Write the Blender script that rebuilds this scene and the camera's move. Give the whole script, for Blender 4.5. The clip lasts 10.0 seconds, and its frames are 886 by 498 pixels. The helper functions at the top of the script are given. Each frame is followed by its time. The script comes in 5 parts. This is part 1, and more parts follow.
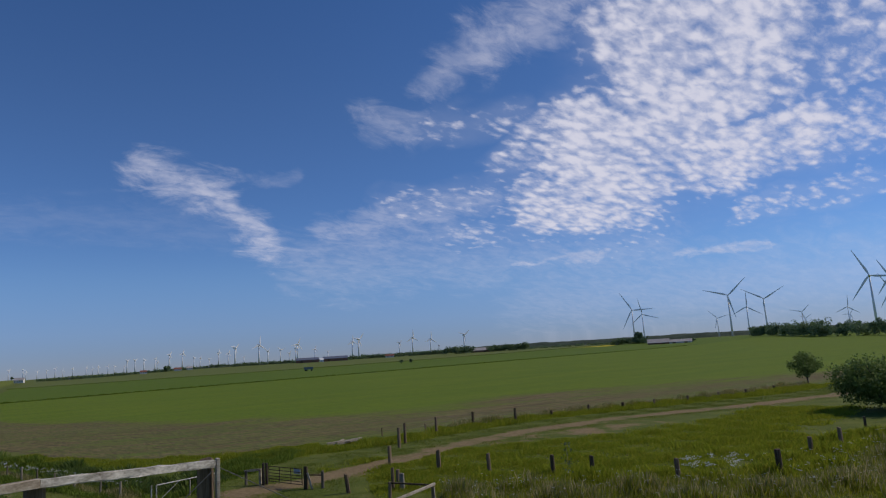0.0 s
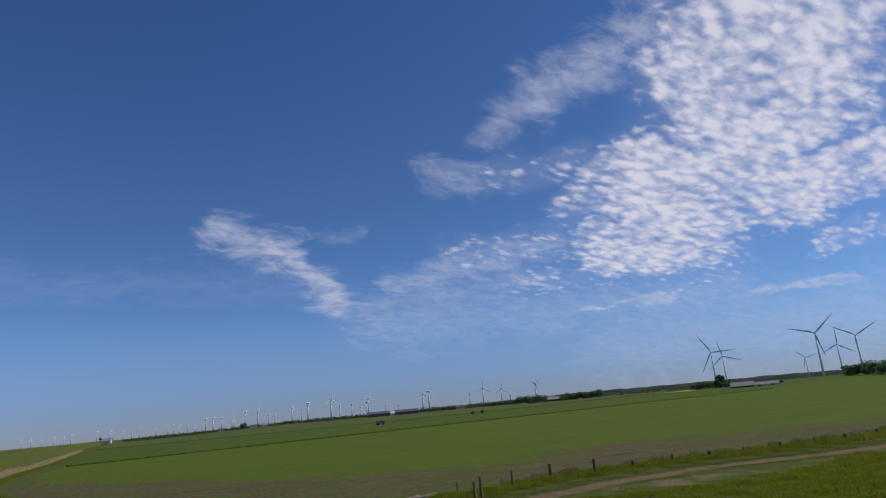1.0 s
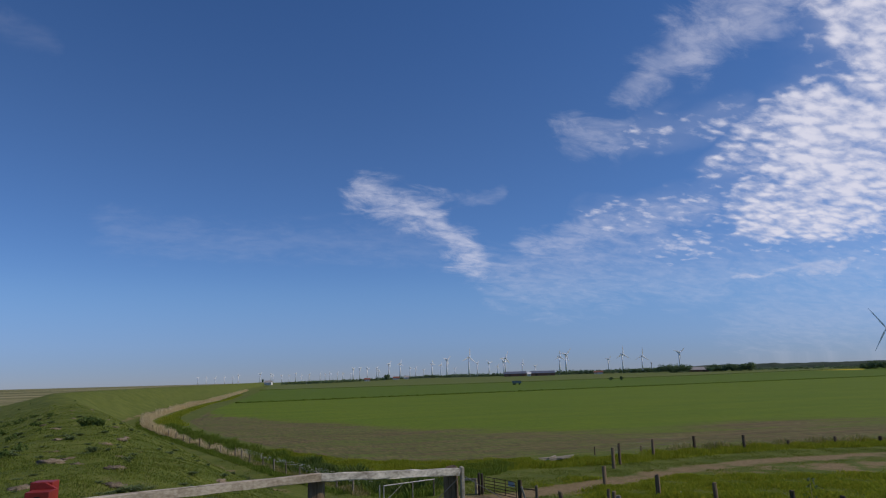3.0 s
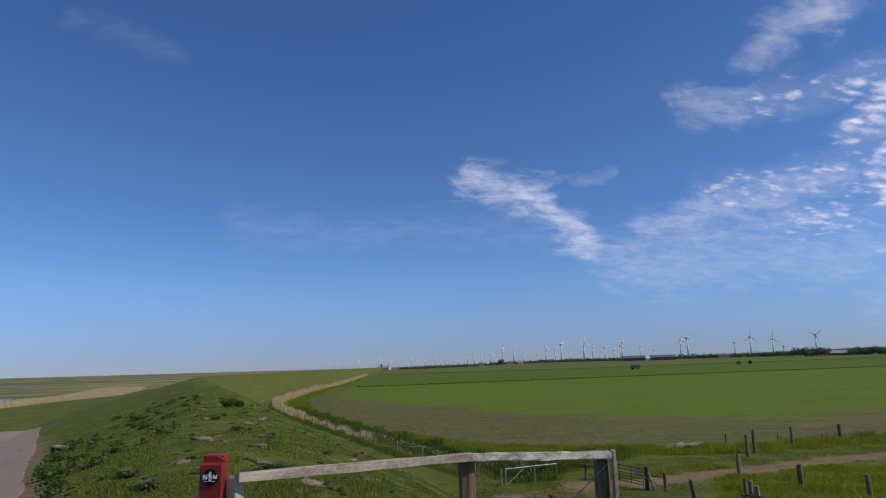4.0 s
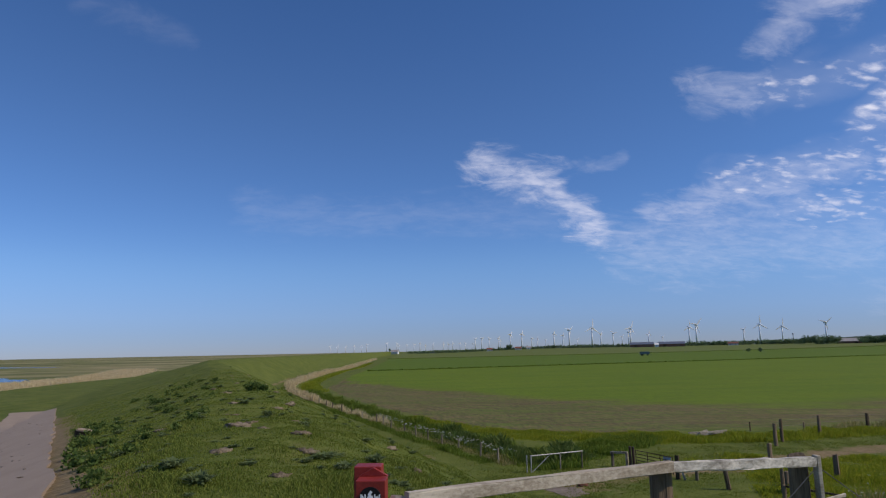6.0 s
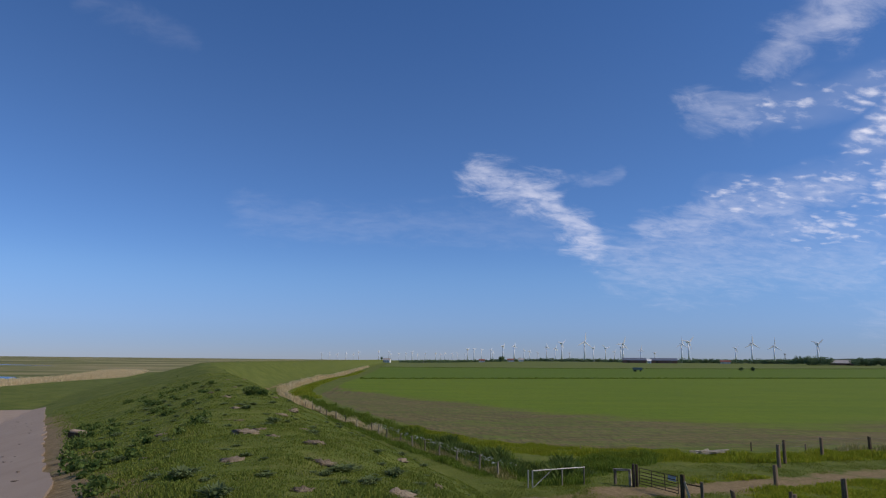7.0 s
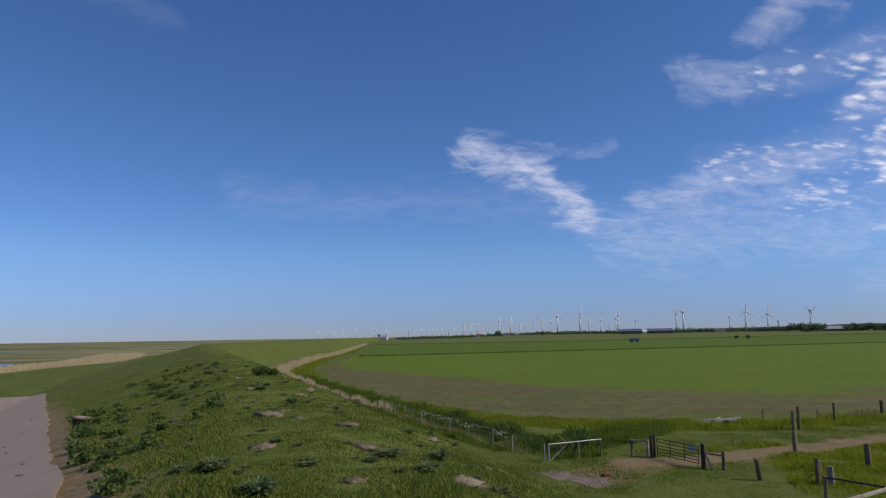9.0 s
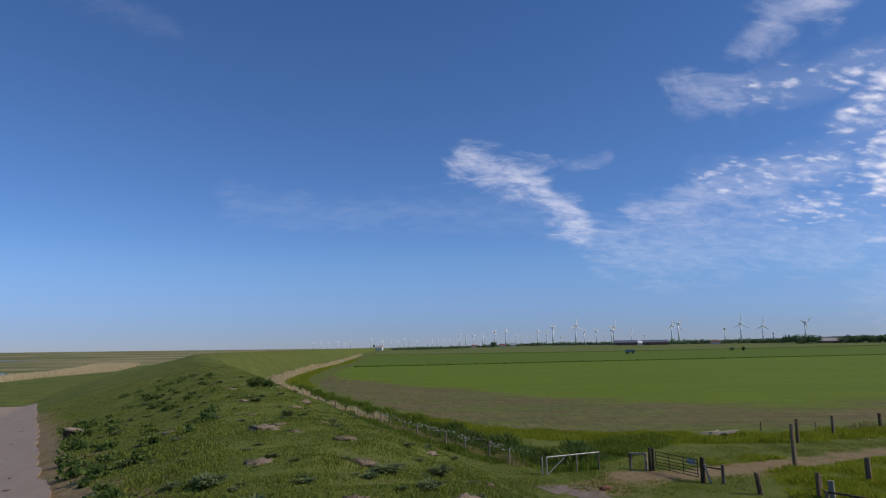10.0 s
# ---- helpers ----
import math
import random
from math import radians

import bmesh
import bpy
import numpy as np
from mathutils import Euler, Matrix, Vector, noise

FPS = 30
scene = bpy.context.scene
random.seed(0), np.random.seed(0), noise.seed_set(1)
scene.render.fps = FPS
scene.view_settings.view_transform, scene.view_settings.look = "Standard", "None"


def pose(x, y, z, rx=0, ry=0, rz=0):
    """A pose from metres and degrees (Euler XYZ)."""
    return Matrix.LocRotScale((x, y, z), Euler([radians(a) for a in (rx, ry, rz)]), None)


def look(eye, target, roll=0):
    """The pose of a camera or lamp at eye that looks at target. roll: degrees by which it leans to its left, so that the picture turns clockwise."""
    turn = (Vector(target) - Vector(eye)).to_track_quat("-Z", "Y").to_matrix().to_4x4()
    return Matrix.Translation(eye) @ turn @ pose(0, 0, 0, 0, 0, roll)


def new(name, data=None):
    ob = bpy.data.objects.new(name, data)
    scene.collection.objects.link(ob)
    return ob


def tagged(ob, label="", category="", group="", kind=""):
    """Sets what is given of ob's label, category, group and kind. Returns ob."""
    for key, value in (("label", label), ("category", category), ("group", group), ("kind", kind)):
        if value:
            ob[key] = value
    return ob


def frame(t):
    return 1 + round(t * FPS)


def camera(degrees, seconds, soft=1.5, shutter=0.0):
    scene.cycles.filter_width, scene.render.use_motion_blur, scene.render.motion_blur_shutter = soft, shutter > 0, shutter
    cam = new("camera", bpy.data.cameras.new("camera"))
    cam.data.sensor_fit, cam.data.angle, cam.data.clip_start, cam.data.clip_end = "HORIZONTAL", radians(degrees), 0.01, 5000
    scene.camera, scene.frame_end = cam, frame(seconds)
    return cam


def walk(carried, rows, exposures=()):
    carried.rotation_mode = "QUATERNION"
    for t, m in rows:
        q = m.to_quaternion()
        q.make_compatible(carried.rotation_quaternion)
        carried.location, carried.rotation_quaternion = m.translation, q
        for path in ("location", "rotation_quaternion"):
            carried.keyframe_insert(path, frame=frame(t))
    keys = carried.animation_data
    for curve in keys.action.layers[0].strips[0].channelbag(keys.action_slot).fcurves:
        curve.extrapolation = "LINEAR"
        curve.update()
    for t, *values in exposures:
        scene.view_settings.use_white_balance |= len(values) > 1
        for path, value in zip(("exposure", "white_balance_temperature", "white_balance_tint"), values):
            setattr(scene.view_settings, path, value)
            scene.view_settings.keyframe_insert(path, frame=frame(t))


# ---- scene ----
cam = camera(68.9, 10.0, soft=1.2)
PATH = [
    (0, (-0.683, -3.925, 8.071), (0.406, -2.278, 8.389), -3.5),
    (0.5, (-0.721, -3.905, 8.098), (0.267, -2.224, 8.544), -5.0),
    (1, (-0.782, -3.908, 8.079), (0.128, -2.194, 8.56), -5.1),
    (1.5, (-0.822, -3.936, 8.069), (0.04, -2.2, 8.561), -4.7),
    (2, (-0.842, -3.968, 8.072), (0.015, -2.232, 8.574), -5.5),
    (2.5, (-0.879, -3.965, 8.095), (-0.099, -2.173, 8.517), -3.1),
    (3, (-0.944, -3.904, 8.102), (-0.428, -2.011, 8.491), -1.5),
    (3.2, (-0.978, -3.87, 8.092), (-0.523, -1.96, 8.472), -1.1),
    (4.3, (-1.243, -3.496, 8.059), (-1.164, -1.529, 8.411), -1.3),
    (4.5, (-1.306, -3.357, 8.071), (-1.271, -1.389, 8.424), -0.9),
    (5, (-1.543, -3.08, 8.05), (-1.508, -1.11, 8.396), -1.3),
    (5.5, (-1.847, -2.825, 8.075), (-1.696, -0.857, 8.399), -1.8),
    (5.7, (-1.952, -2.69, 8.075), (-1.795, -0.719, 8.381), -1.4),
    (6.8, (-2.583, -1.861, 8.051), (-2.432, 0.105, 8.383), -0.4),
    (7, (-2.724, -1.708, 8.052), (-2.553, 0.256, 8.39), 0.6),
    (7.5, (-2.991, -1.317, 7.998), (-2.85, 0.651, 8.324), -0.2),
    (8, (-3.214, -0.999, 7.969), (-3.101, 0.976, 8.26), -0.7),
    (8.5, (-3.439, -0.665, 7.993), (-3.207, 1.304, 8.255), -1.2),
    (9, (-3.491, -0.326, 7.969), (-3.301, 1.647, 8.235), -0.9),
    (9.5, (-3.537, -0.123, 7.976), (-3.399, 1.851, 8.261), -0.7),
    (10, (-3.571, -0.062, 7.991), (-3.368, 1.905, 8.289), -0.7),
]
walk(cam, [(t, look(eye, target, roll)) for t, eye, target, roll in PATH],
     exposures=[(0.0, -0.55), (2.4, -0.55), (3.2, -0.42), (4.3, -0.25), (10.0, -0.25)])

# ---- light ----
SUN_AZ, SUN_EL = 108.0, 43.0      # degrees clockwise from +y, and above the horizon
world = bpy.data.worlds.new("world")
scene.world = world
world.use_nodes = True


def link(nt, a, b):
    nt.links.new(a, b)


def node(nt, kind, **props):
    n = nt.nodes.new(kind)
    for key, value in props.items():
        if key == "op":
            n.operation = value
        elif key == "dtype":
            n.data_type = value
        elif key == "blend":
            n.blend_type = value
        elif key == "clamp":
            n.use_clamp = value
    return n


def mth(nt, op, a, b=None, c=None, clamp=False):
    """A math node; a, b and c are sockets or numbers."""
    n = node(nt, "ShaderNodeMath", op=op, clamp=clamp)
    for i, v in enumerate((a, b, c)):
        if v is None:
            continue
        if isinstance(v, (int, float)):
            n.inputs[i].default_value = v
        else:
            link(nt, v, n.inputs[i])
    return n.outputs[0]


def smooth(nt, v, lo, hi):
    n = nt.nodes.new("ShaderNodeMapRange")
    n.interpolation_type = "SMOOTHSTEP"
    link(nt, v, n.inputs[0])
    n.inputs[1].default_value, n.inputs[2].default_value = lo, hi
    return n.outputs[0]


def noise_tex(nt, vec, scale, detail=4.0, rough=0.5, distort=0.0):
    n = nt.nodes.new("ShaderNodeTexNoise")
    n.inputs["Scale"].default_value = scale
    n.inputs["Detail"].default_value = detail
    n.inputs["Roughness"].default_value = rough
    n.inputs["Distortion"].default_value = distort
    if vec is not None:
        link(nt, vec, n.inputs["Vector"])
    return n.outputs["Fac"]


def mixc(nt, fac, a, b, blend="MIX"):
    n = nt.nodes.new("ShaderNodeMix")
    n.data_type, n.blend_type = "RGBA", blend
    for sock, v in ((n.inputs[0], fac), (n.inputs[6], a), (n.inputs[7], b)):
        if isinstance(v, (int, float)):
            sock.default_value = v
        elif isinstance(v, tuple):
            sock.default_value = (*v, 1.0) if len(v) == 3 else v
        else:
            link(nt, v, sock)
    return n.outputs[2]


def build_sky():
    """Clear sky with a broken sheet of altocumulus and thin wisps; their banks are laid out by bearing and elevation."""
    nt = world.node_tree
    nt.nodes.clear()
    out = nt.nodes.new("ShaderNodeOutputWorld")
    back = nt.nodes.new("ShaderNodeBackground")
    sky = nt.nodes.new("ShaderNodeTexSky")
    sky.sky_type, sky.sun_disc = "NISHITA", False
    sky.sun_elevation, sky.sun_rotation = radians(SUN_EL), radians(SUN_AZ)
    sky.altitude, sky.air_density, sky.dust_density, sky.ozone_density = 0.0, SKY_AIR, SKY_DUST, SKY_OZONE
    tc = nt.nodes.new("ShaderNodeTexCoord")
    sep = nt.nodes.new("ShaderNodeSeparateXYZ")
    link(nt, tc.outputs["Generated"], sep.inputs[0])
    dz = mth(nt, "MAXIMUM", sep.outputs[2], 0.02)
    bearing = mth(nt, "MULTIPLY", mth(nt, "ARCTAN2", sep.outputs[0], sep.outputs[1]), 180 / math.pi)
    rise = mth(nt, "MULTIPLY", mth(nt, "ARCSINE", sep.outputs[2]), 180 / math.pi)

    # the cloud layer: a gently domed sheet overhead
    dome = mth(nt, "ADD", dz, 0.30)
    bent = nt.nodes.new("ShaderNodeCombineXYZ")
    link(nt, mth(nt, "DIVIDE", sep.outputs[0], dome), bent.inputs[0]), link(nt, mth(nt, "DIVIDE", sep.outputs[1], dome), bent.inputs[1])
    p = bent.outputs[0]
    # ragged edges: the banks' bearings are shaken by noise at two sizes
    drift, frays = nt.nodes.new("ShaderNodeTexNoise"), nt.nodes.new("ShaderNodeTexNoise")
    for n, scale in ((drift, 3.2), (frays, 11.0)):
        n.inputs["Scale"].default_value, n.inputs["Detail"].default_value = scale, 4.0
        link(nt, p, n.inputs["Vector"])
    ds, fs = nt.nodes.new("ShaderNodeSeparateXYZ"), nt.nodes.new("ShaderNodeSeparateXYZ")
    link(nt, drift.outputs["Color"], ds.inputs[0]), link(nt, frays.outputs["Color"], fs.inputs[0])

    def shaken(v, axis, wide, fine):
        a = mth(nt, "MULTIPLY", mth(nt, "SUBTRACT", ds.outputs[axis], 0.5), wide)
        b = mth(nt, "MULTIPLY", mth(nt, "SUBTRACT", fs.outputs[axis], 0.5), fine)
        return mth(nt, "ADD", v, mth(nt, "ADD", a, b))

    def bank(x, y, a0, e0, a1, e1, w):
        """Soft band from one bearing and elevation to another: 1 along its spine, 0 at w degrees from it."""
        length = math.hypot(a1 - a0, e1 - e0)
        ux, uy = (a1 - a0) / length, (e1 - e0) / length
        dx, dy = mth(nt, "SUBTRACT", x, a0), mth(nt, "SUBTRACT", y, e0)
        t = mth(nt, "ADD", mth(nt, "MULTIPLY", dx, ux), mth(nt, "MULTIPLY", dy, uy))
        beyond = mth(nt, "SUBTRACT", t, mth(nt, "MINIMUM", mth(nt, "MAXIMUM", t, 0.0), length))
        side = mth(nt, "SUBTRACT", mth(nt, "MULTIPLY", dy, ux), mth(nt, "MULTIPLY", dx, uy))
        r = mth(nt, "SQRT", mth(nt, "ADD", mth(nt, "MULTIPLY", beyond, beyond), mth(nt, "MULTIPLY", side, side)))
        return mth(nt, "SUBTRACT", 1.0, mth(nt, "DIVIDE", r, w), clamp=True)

    def gathered(rows, x, y, soft, tear=0.0):
        total = None
        for row in rows:
            body = bank(x, y, *row[:5])
            edge = smooth(nt, body, 0.0, soft)
            if tear:
                edge = mth(nt, "MULTIPLY", smooth(nt, mth(nt, "ADD", body, mth(nt, "MULTIPLY", fray, tear)), 0.05, soft), smooth(nt, body, 0.0, 0.35))
            one = mth(nt, "MULTIPLY", edge, row[5])
            total = one if total is None else mth(nt, "MAXIMUM", total, one)
        return total

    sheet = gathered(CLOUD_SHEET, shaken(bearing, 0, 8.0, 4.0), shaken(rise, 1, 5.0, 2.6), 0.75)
    ranks = nt.nodes.new("ShaderNodeMapping")
    ranks.inputs["Rotation"].default_value, ranks.inputs["Scale"].default_value = (0, 0, radians(-38)), (0.72, 1.25, 1)
    link(nt, p, ranks.inputs["Vector"])
    fray = mth(nt, "SUBTRACT", noise_tex(nt, ranks.outputs[0], 10.0, 8.0, 0.68, 0.8), 0.55)
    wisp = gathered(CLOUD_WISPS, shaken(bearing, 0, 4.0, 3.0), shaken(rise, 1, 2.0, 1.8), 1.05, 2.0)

    # cloudlets: soft billows in ranks with finer crumbs
    shake = nt.nodes.new("ShaderNodeVectorMath")
    shake.operation = "MULTIPLY_ADD"
    link(nt, frays.outputs["Color"], shake.inputs[0]), link(nt, ranks.outputs[0], shake.inputs[2])
    shake.inputs[1].default_value = (0.07, 0.07, 0)
    cell = nt.nodes.new("ShaderNodeTexVoronoi")
    cell.feature = "SMOOTH_F1"
    cell.inputs["Scale"].default_value, cell.inputs["Smoothness"].default_value = 33.0, 0.75
    link(nt, shake.outputs[0], cell.inputs["Vector"])
    puff = mth(nt, "SUBTRACT", 1.0, mth(nt, "MULTIPLY", cell.outputs["Distance"], 1.15))
    crumbs = noise_tex(nt, ranks.outputs[0], 34.0, 5.0, 0.62, 0.3)
    broad = noise_tex(nt, ranks.outputs[0], 6.0, 3.0, 0.55)
    grain = mth(nt, "ADD", mth(nt, "ADD", mth(nt, "MULTIPLY", puff, 0.34), mth(nt, "MULTIPLY", crumbs, 0.50)), mth(nt, "MULTIPLY", broad, 0.36))
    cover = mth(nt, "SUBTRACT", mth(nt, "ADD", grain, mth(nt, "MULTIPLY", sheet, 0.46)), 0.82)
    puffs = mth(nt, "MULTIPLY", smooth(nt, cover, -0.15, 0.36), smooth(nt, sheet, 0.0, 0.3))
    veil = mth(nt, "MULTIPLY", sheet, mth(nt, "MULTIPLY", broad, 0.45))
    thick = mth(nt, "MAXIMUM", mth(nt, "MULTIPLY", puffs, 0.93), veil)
    # wisps: drawn-out fibres
    fibre = smooth(nt, noise_tex(nt, ranks.outputs[0], 24.0, 6.0, 0.62, 0.4), 0.08, 0.64)
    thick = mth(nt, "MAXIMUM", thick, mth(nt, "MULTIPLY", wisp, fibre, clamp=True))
    hue = nt.nodes.new("ShaderNodeHueSaturation")
    link(nt, sky.outputs[0], hue.inputs["Color"])
    hue.inputs["Saturation"].default_value = SKY_SAT
    hue.inputs["Value"].default_value = 1.0
    low = mixc(nt, smooth(nt, sep.outputs[2], 0.0, 0.14), (0.43, 0.555, 1.08), (0.84, 0.90, 1.20))
    air = mixc(nt, smooth(nt, sep.outputs[2], 0.10, 0.40), low, (1.09, 0.96, 1.12))
    tint = mixc(nt, 1.0, hue.outputs[0], air, "MULTIPLY")
    lit = mixc(nt, smooth(nt, grain, 0.45, 0.75), (CLOUD_LIT * 0.78, CLOUD_LIT * 0.81, CLOUD_LIT * 1.02), (CLOUD_LIT * 0.99, CLOUD_LIT * 0.98, CLOUD_LIT * 1.13))
    link(nt, mixc(nt, thick, tint, lit), back.inputs["Color"])
    back.inputs["Strength"].default_value = SKY_STRENGTH
    link(nt, back.outputs[0], out.inputs["Surface"])


SKY_STRENGTH, SKY_AIR, SKY_DUST, SKY_OZONE, SKY_SAT, CLOUD_LIT = 0.106, 1.0, 0.0, 4.0, 1.2, 9.4
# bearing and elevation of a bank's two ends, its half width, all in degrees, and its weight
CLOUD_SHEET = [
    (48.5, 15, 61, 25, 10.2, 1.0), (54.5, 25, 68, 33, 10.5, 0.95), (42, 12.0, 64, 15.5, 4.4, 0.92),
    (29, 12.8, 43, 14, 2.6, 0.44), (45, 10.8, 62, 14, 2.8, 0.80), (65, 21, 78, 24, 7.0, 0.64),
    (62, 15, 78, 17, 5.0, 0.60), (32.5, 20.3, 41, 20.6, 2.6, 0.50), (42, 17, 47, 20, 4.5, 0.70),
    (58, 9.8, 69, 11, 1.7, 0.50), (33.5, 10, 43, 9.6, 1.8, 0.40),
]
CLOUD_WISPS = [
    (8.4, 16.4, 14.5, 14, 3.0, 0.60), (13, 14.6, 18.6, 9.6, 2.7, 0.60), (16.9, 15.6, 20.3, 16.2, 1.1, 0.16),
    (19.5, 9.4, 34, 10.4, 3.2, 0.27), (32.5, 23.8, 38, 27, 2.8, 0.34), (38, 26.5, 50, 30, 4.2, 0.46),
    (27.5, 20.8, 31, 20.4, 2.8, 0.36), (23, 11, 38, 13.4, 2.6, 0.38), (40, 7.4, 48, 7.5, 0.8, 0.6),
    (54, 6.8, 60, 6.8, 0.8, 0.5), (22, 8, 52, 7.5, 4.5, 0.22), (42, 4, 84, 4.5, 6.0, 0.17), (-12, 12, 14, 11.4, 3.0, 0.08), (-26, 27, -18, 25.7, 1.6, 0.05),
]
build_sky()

sun = new("sun", bpy.data.lights.new("sun", "SUN"))
sun.data.energy, sun.data.angle, sun.data.color = 3.5, radians(0.55), (1.0, 0.885, 0.74)
_a, _e = radians(SUN_AZ), radians(SUN_EL)
sun.matrix_world = look((0, 0, 60), (-60 * math.sin(_a) * math.cos(_e), -60 * math.cos(_a) * math.cos(_e), 60 - 60 * math.sin(_e)))


# ---- materials ----
def surface(name, build, rough=0.8, metal=0.0, spec=0.3):
    """A principled material; build(nt, coordinates) gives the colour socket and, if wanted, a bump height socket, its depth and roughness."""
    m = bpy.data.materials.new(name)
    m.use_nodes = True
    nt = m.node_tree
    bsdf = nt.nodes["Principled BSDF"]
    bsdf.inputs["Roughness"].default_value, bsdf.inputs["Metallic"].default_value = rough, metal
    bsdf.inputs["Specular IOR Level"].default_value = spec
    tc = nt.nodes.new("ShaderNodeTexCoord")
    colour, height, depth = build(nt, tc.outputs["Object"])
    if isinstance(colour, tuple):
        bsdf.inputs["Base Color"].default_value = (*colour, 1)
    else:
        link(nt, colour, bsdf.inputs["Base Color"])
    if height is not None:
        bump = nt.nodes.new("ShaderNodeBump")
        bump.inputs["Distance"].default_value = depth
        bump.inputs["Strength"].default_value = 0.8
        link(nt, height, bump.inputs["Height"])
        link(nt, bump.outputs[0], bsdf.inputs["Normal"])
    return m


def attr(nt, name):
    n = nt.nodes.new("ShaderNodeAttribute")
    n.attribute_name = name
    return n.outputs["Fac"]


def rand(nt):
    return nt.nodes.new("ShaderNodeObjectInfo").outputs["Random"]


def scaled(nt, vec, x, y, z):
    n = nt.nodes.new("ShaderNodeMapping")
    n.inputs["Scale"].default_value = (x, y, z)
    link(nt, vec, n.inputs["Vector"])
    return n.outputs[0]


def two_tone(a, b, scale, depth=0.01, fine=40.0, stretch=(1, 1, 1), own=0.0):
    """Colour between a and b by coarse and fine noise, with relief."""
    def build(nt, co):
        co = scaled(nt, co, *stretch)
        coarse, grain = noise_tex(nt, co, scale, 5.0, 0.6), noise_tex(nt, co, fine, 3.0, 0.6)
        k = mth(nt, "ADD", mth(nt, "MULTIPLY", coarse, 0.75), mth(nt, "MULTIPLY", grain, 0.45))
        if own:
            k = mth(nt, "ADD", k, mth(nt, "MULTIPLY", mth(nt, "SUBTRACT", rand(nt), 0.5), own))
        k = smooth(nt, k, 0.38, 0.82)
        return mixc(nt, k, a, b), grain, depth
    return build


def ground_colours(nt, co):
    wide, mid, fine = noise_tex(nt, co, 0.012, 4.0), noise_tex(nt, co, 0.35, 5.0, 0.65), noise_tex(nt, co, 5.0, 4.0, 0.7)
    turf = mixc(nt, smooth(nt, mid, 0.3, 0.7), (0.082, 0.110, 0.018), (0.138, 0.158, 0.032))
    turf = mixc(nt, mth(nt, "MULTIPLY", smooth(nt, noise_tex(nt, co, 1.7, 5.0, 0.7), 0.54, 0.68), 0.55), turf, (0.045, 0.066, 0.013))
    turf = mixc(nt, smooth(nt, fine, 0.55, 0.8), turf, (0.19, 0.185, 0.065))
    turf = mixc(nt, mth(nt, "MULTIPLY", smooth(nt, noise_tex(nt, co, 0.9, 4.0, 0.7), 0.54, 0.70), 0.30), turf, (0.19, 0.155, 0.085))
    # drilled rows along the field
    rows = nt.nodes.new("ShaderNodeTexWave")
    rows.wave_type, rows.bands_direction = "BANDS", "Y"
    rows.inputs["Scale"].default_value, rows.inputs["Distortion"].default_value, rows.inputs["Detail"].default_value = 0.35, 1.5, 2.0
    link(nt, scaled(nt, co, 0.06, 1.0, 1.0), rows.inputs["Vector"])
    patch = noise_tex(nt, scaled(nt, co, 0.25, 1.0, 1.0), 0.10, 6.0, 0.65)
    crop = mixc(nt, smooth(nt, patch, 0.3, 0.7), (0.114, 0.178, 0.010), (0.150, 0.208, 0.012))
    crop = mixc(nt, mth(nt, "MULTIPLY", rows.outputs["Fac"], 0.18), crop, (0.08, 0.10, 0.03))
    lane = nt.nodes.new("ShaderNodeCombineXYZ")
    link(nt, mth(nt, "MULTIPLY", attr(nt, "furrow"), 0.9), lane.inputs[0])
    sx = nt.nodes.new("ShaderNodeSeparateXYZ")
    link(nt, co, sx.inputs[0])
    link(nt, mth(nt, "MULTIPLY", sx.outputs[0], 0.05), lane.inputs[1]), link(nt, mth(nt, "MULTIPLY", sx.outputs[1], 0.02), lane.inputs[2])
    furrow = noise_tex(nt, lane.outputs[0], 1.0, 4.0, 0.7)
    clod = noise_tex(nt, scaled(nt, co, 1.0, 0.22, 1.0), 2.4, 4.0, 0.75)
    crop = mixc(nt, mth(nt, "MULTIPLY", smooth(nt, clod, 0.44, 0.66), 0.42), crop, (0.060, 0.085, 0.014))
    soil = mixc(nt, smooth(nt, mth(nt, "ADD", mth(nt, "MULTIPLY", fine, 0.5), mth(nt, "MULTIPLY", furrow, 0.5)), 0.36, 0.62), (0.105, 0.076, 0.036), (0.250, 0.186, 0.092))
    sprouts = smooth(nt, mth(nt, "ADD", mth(nt, "MULTIPLY", noise_tex(nt, scaled(nt, co, 0.6, 1.2, 1), 2.2, 5.0, 0.8), 0.45), mth(nt, "ADD", mth(nt, "MULTIPLY", patch, 0.3), mth(nt, "MULTIPLY", furrow, 0.35))), 0.495, 0.63)
    soil = mixc(nt, mth(nt, "MULTIPLY", sprouts, 0.9), soil, (0.105, 0.158, 0.022))
    soil = mixc(nt, mth(nt, "MULTIPLY", smooth(nt, clod, 0.46, 0.62), 0.6), soil, (0.075, 0.065, 0.035))
    drill = mth(nt, "ADD", mth(nt, "MULTIPLY", mth(nt, "SINE", mth(nt, "MULTIPLY", attr(nt, "furrow"), 3.6)), 0.5), 0.5)
    drill = mth(nt, "MULTIPLY", drill, smooth(nt, noise_tex(nt, scaled(nt, co, 0.3, 1.0, 1.0), 0.5, 4.0, 0.7), 0.40, 0.62))
    soil = mixc(nt, mth(nt, "MULTIPLY", drill, 0.5), soil, (0.07, 0.072, 0.026))
    crop = mixc(nt, mth(nt, "MULTIPLY", drill, 0.22), crop, (0.075, 0.10, 0.02))
    crop = mixc(nt, mth(nt, "MULTIPLY", smooth(nt, furrow, 0.52, 0.75), 0.35), crop, (0.14, 0.15, 0.035))
    c = turf
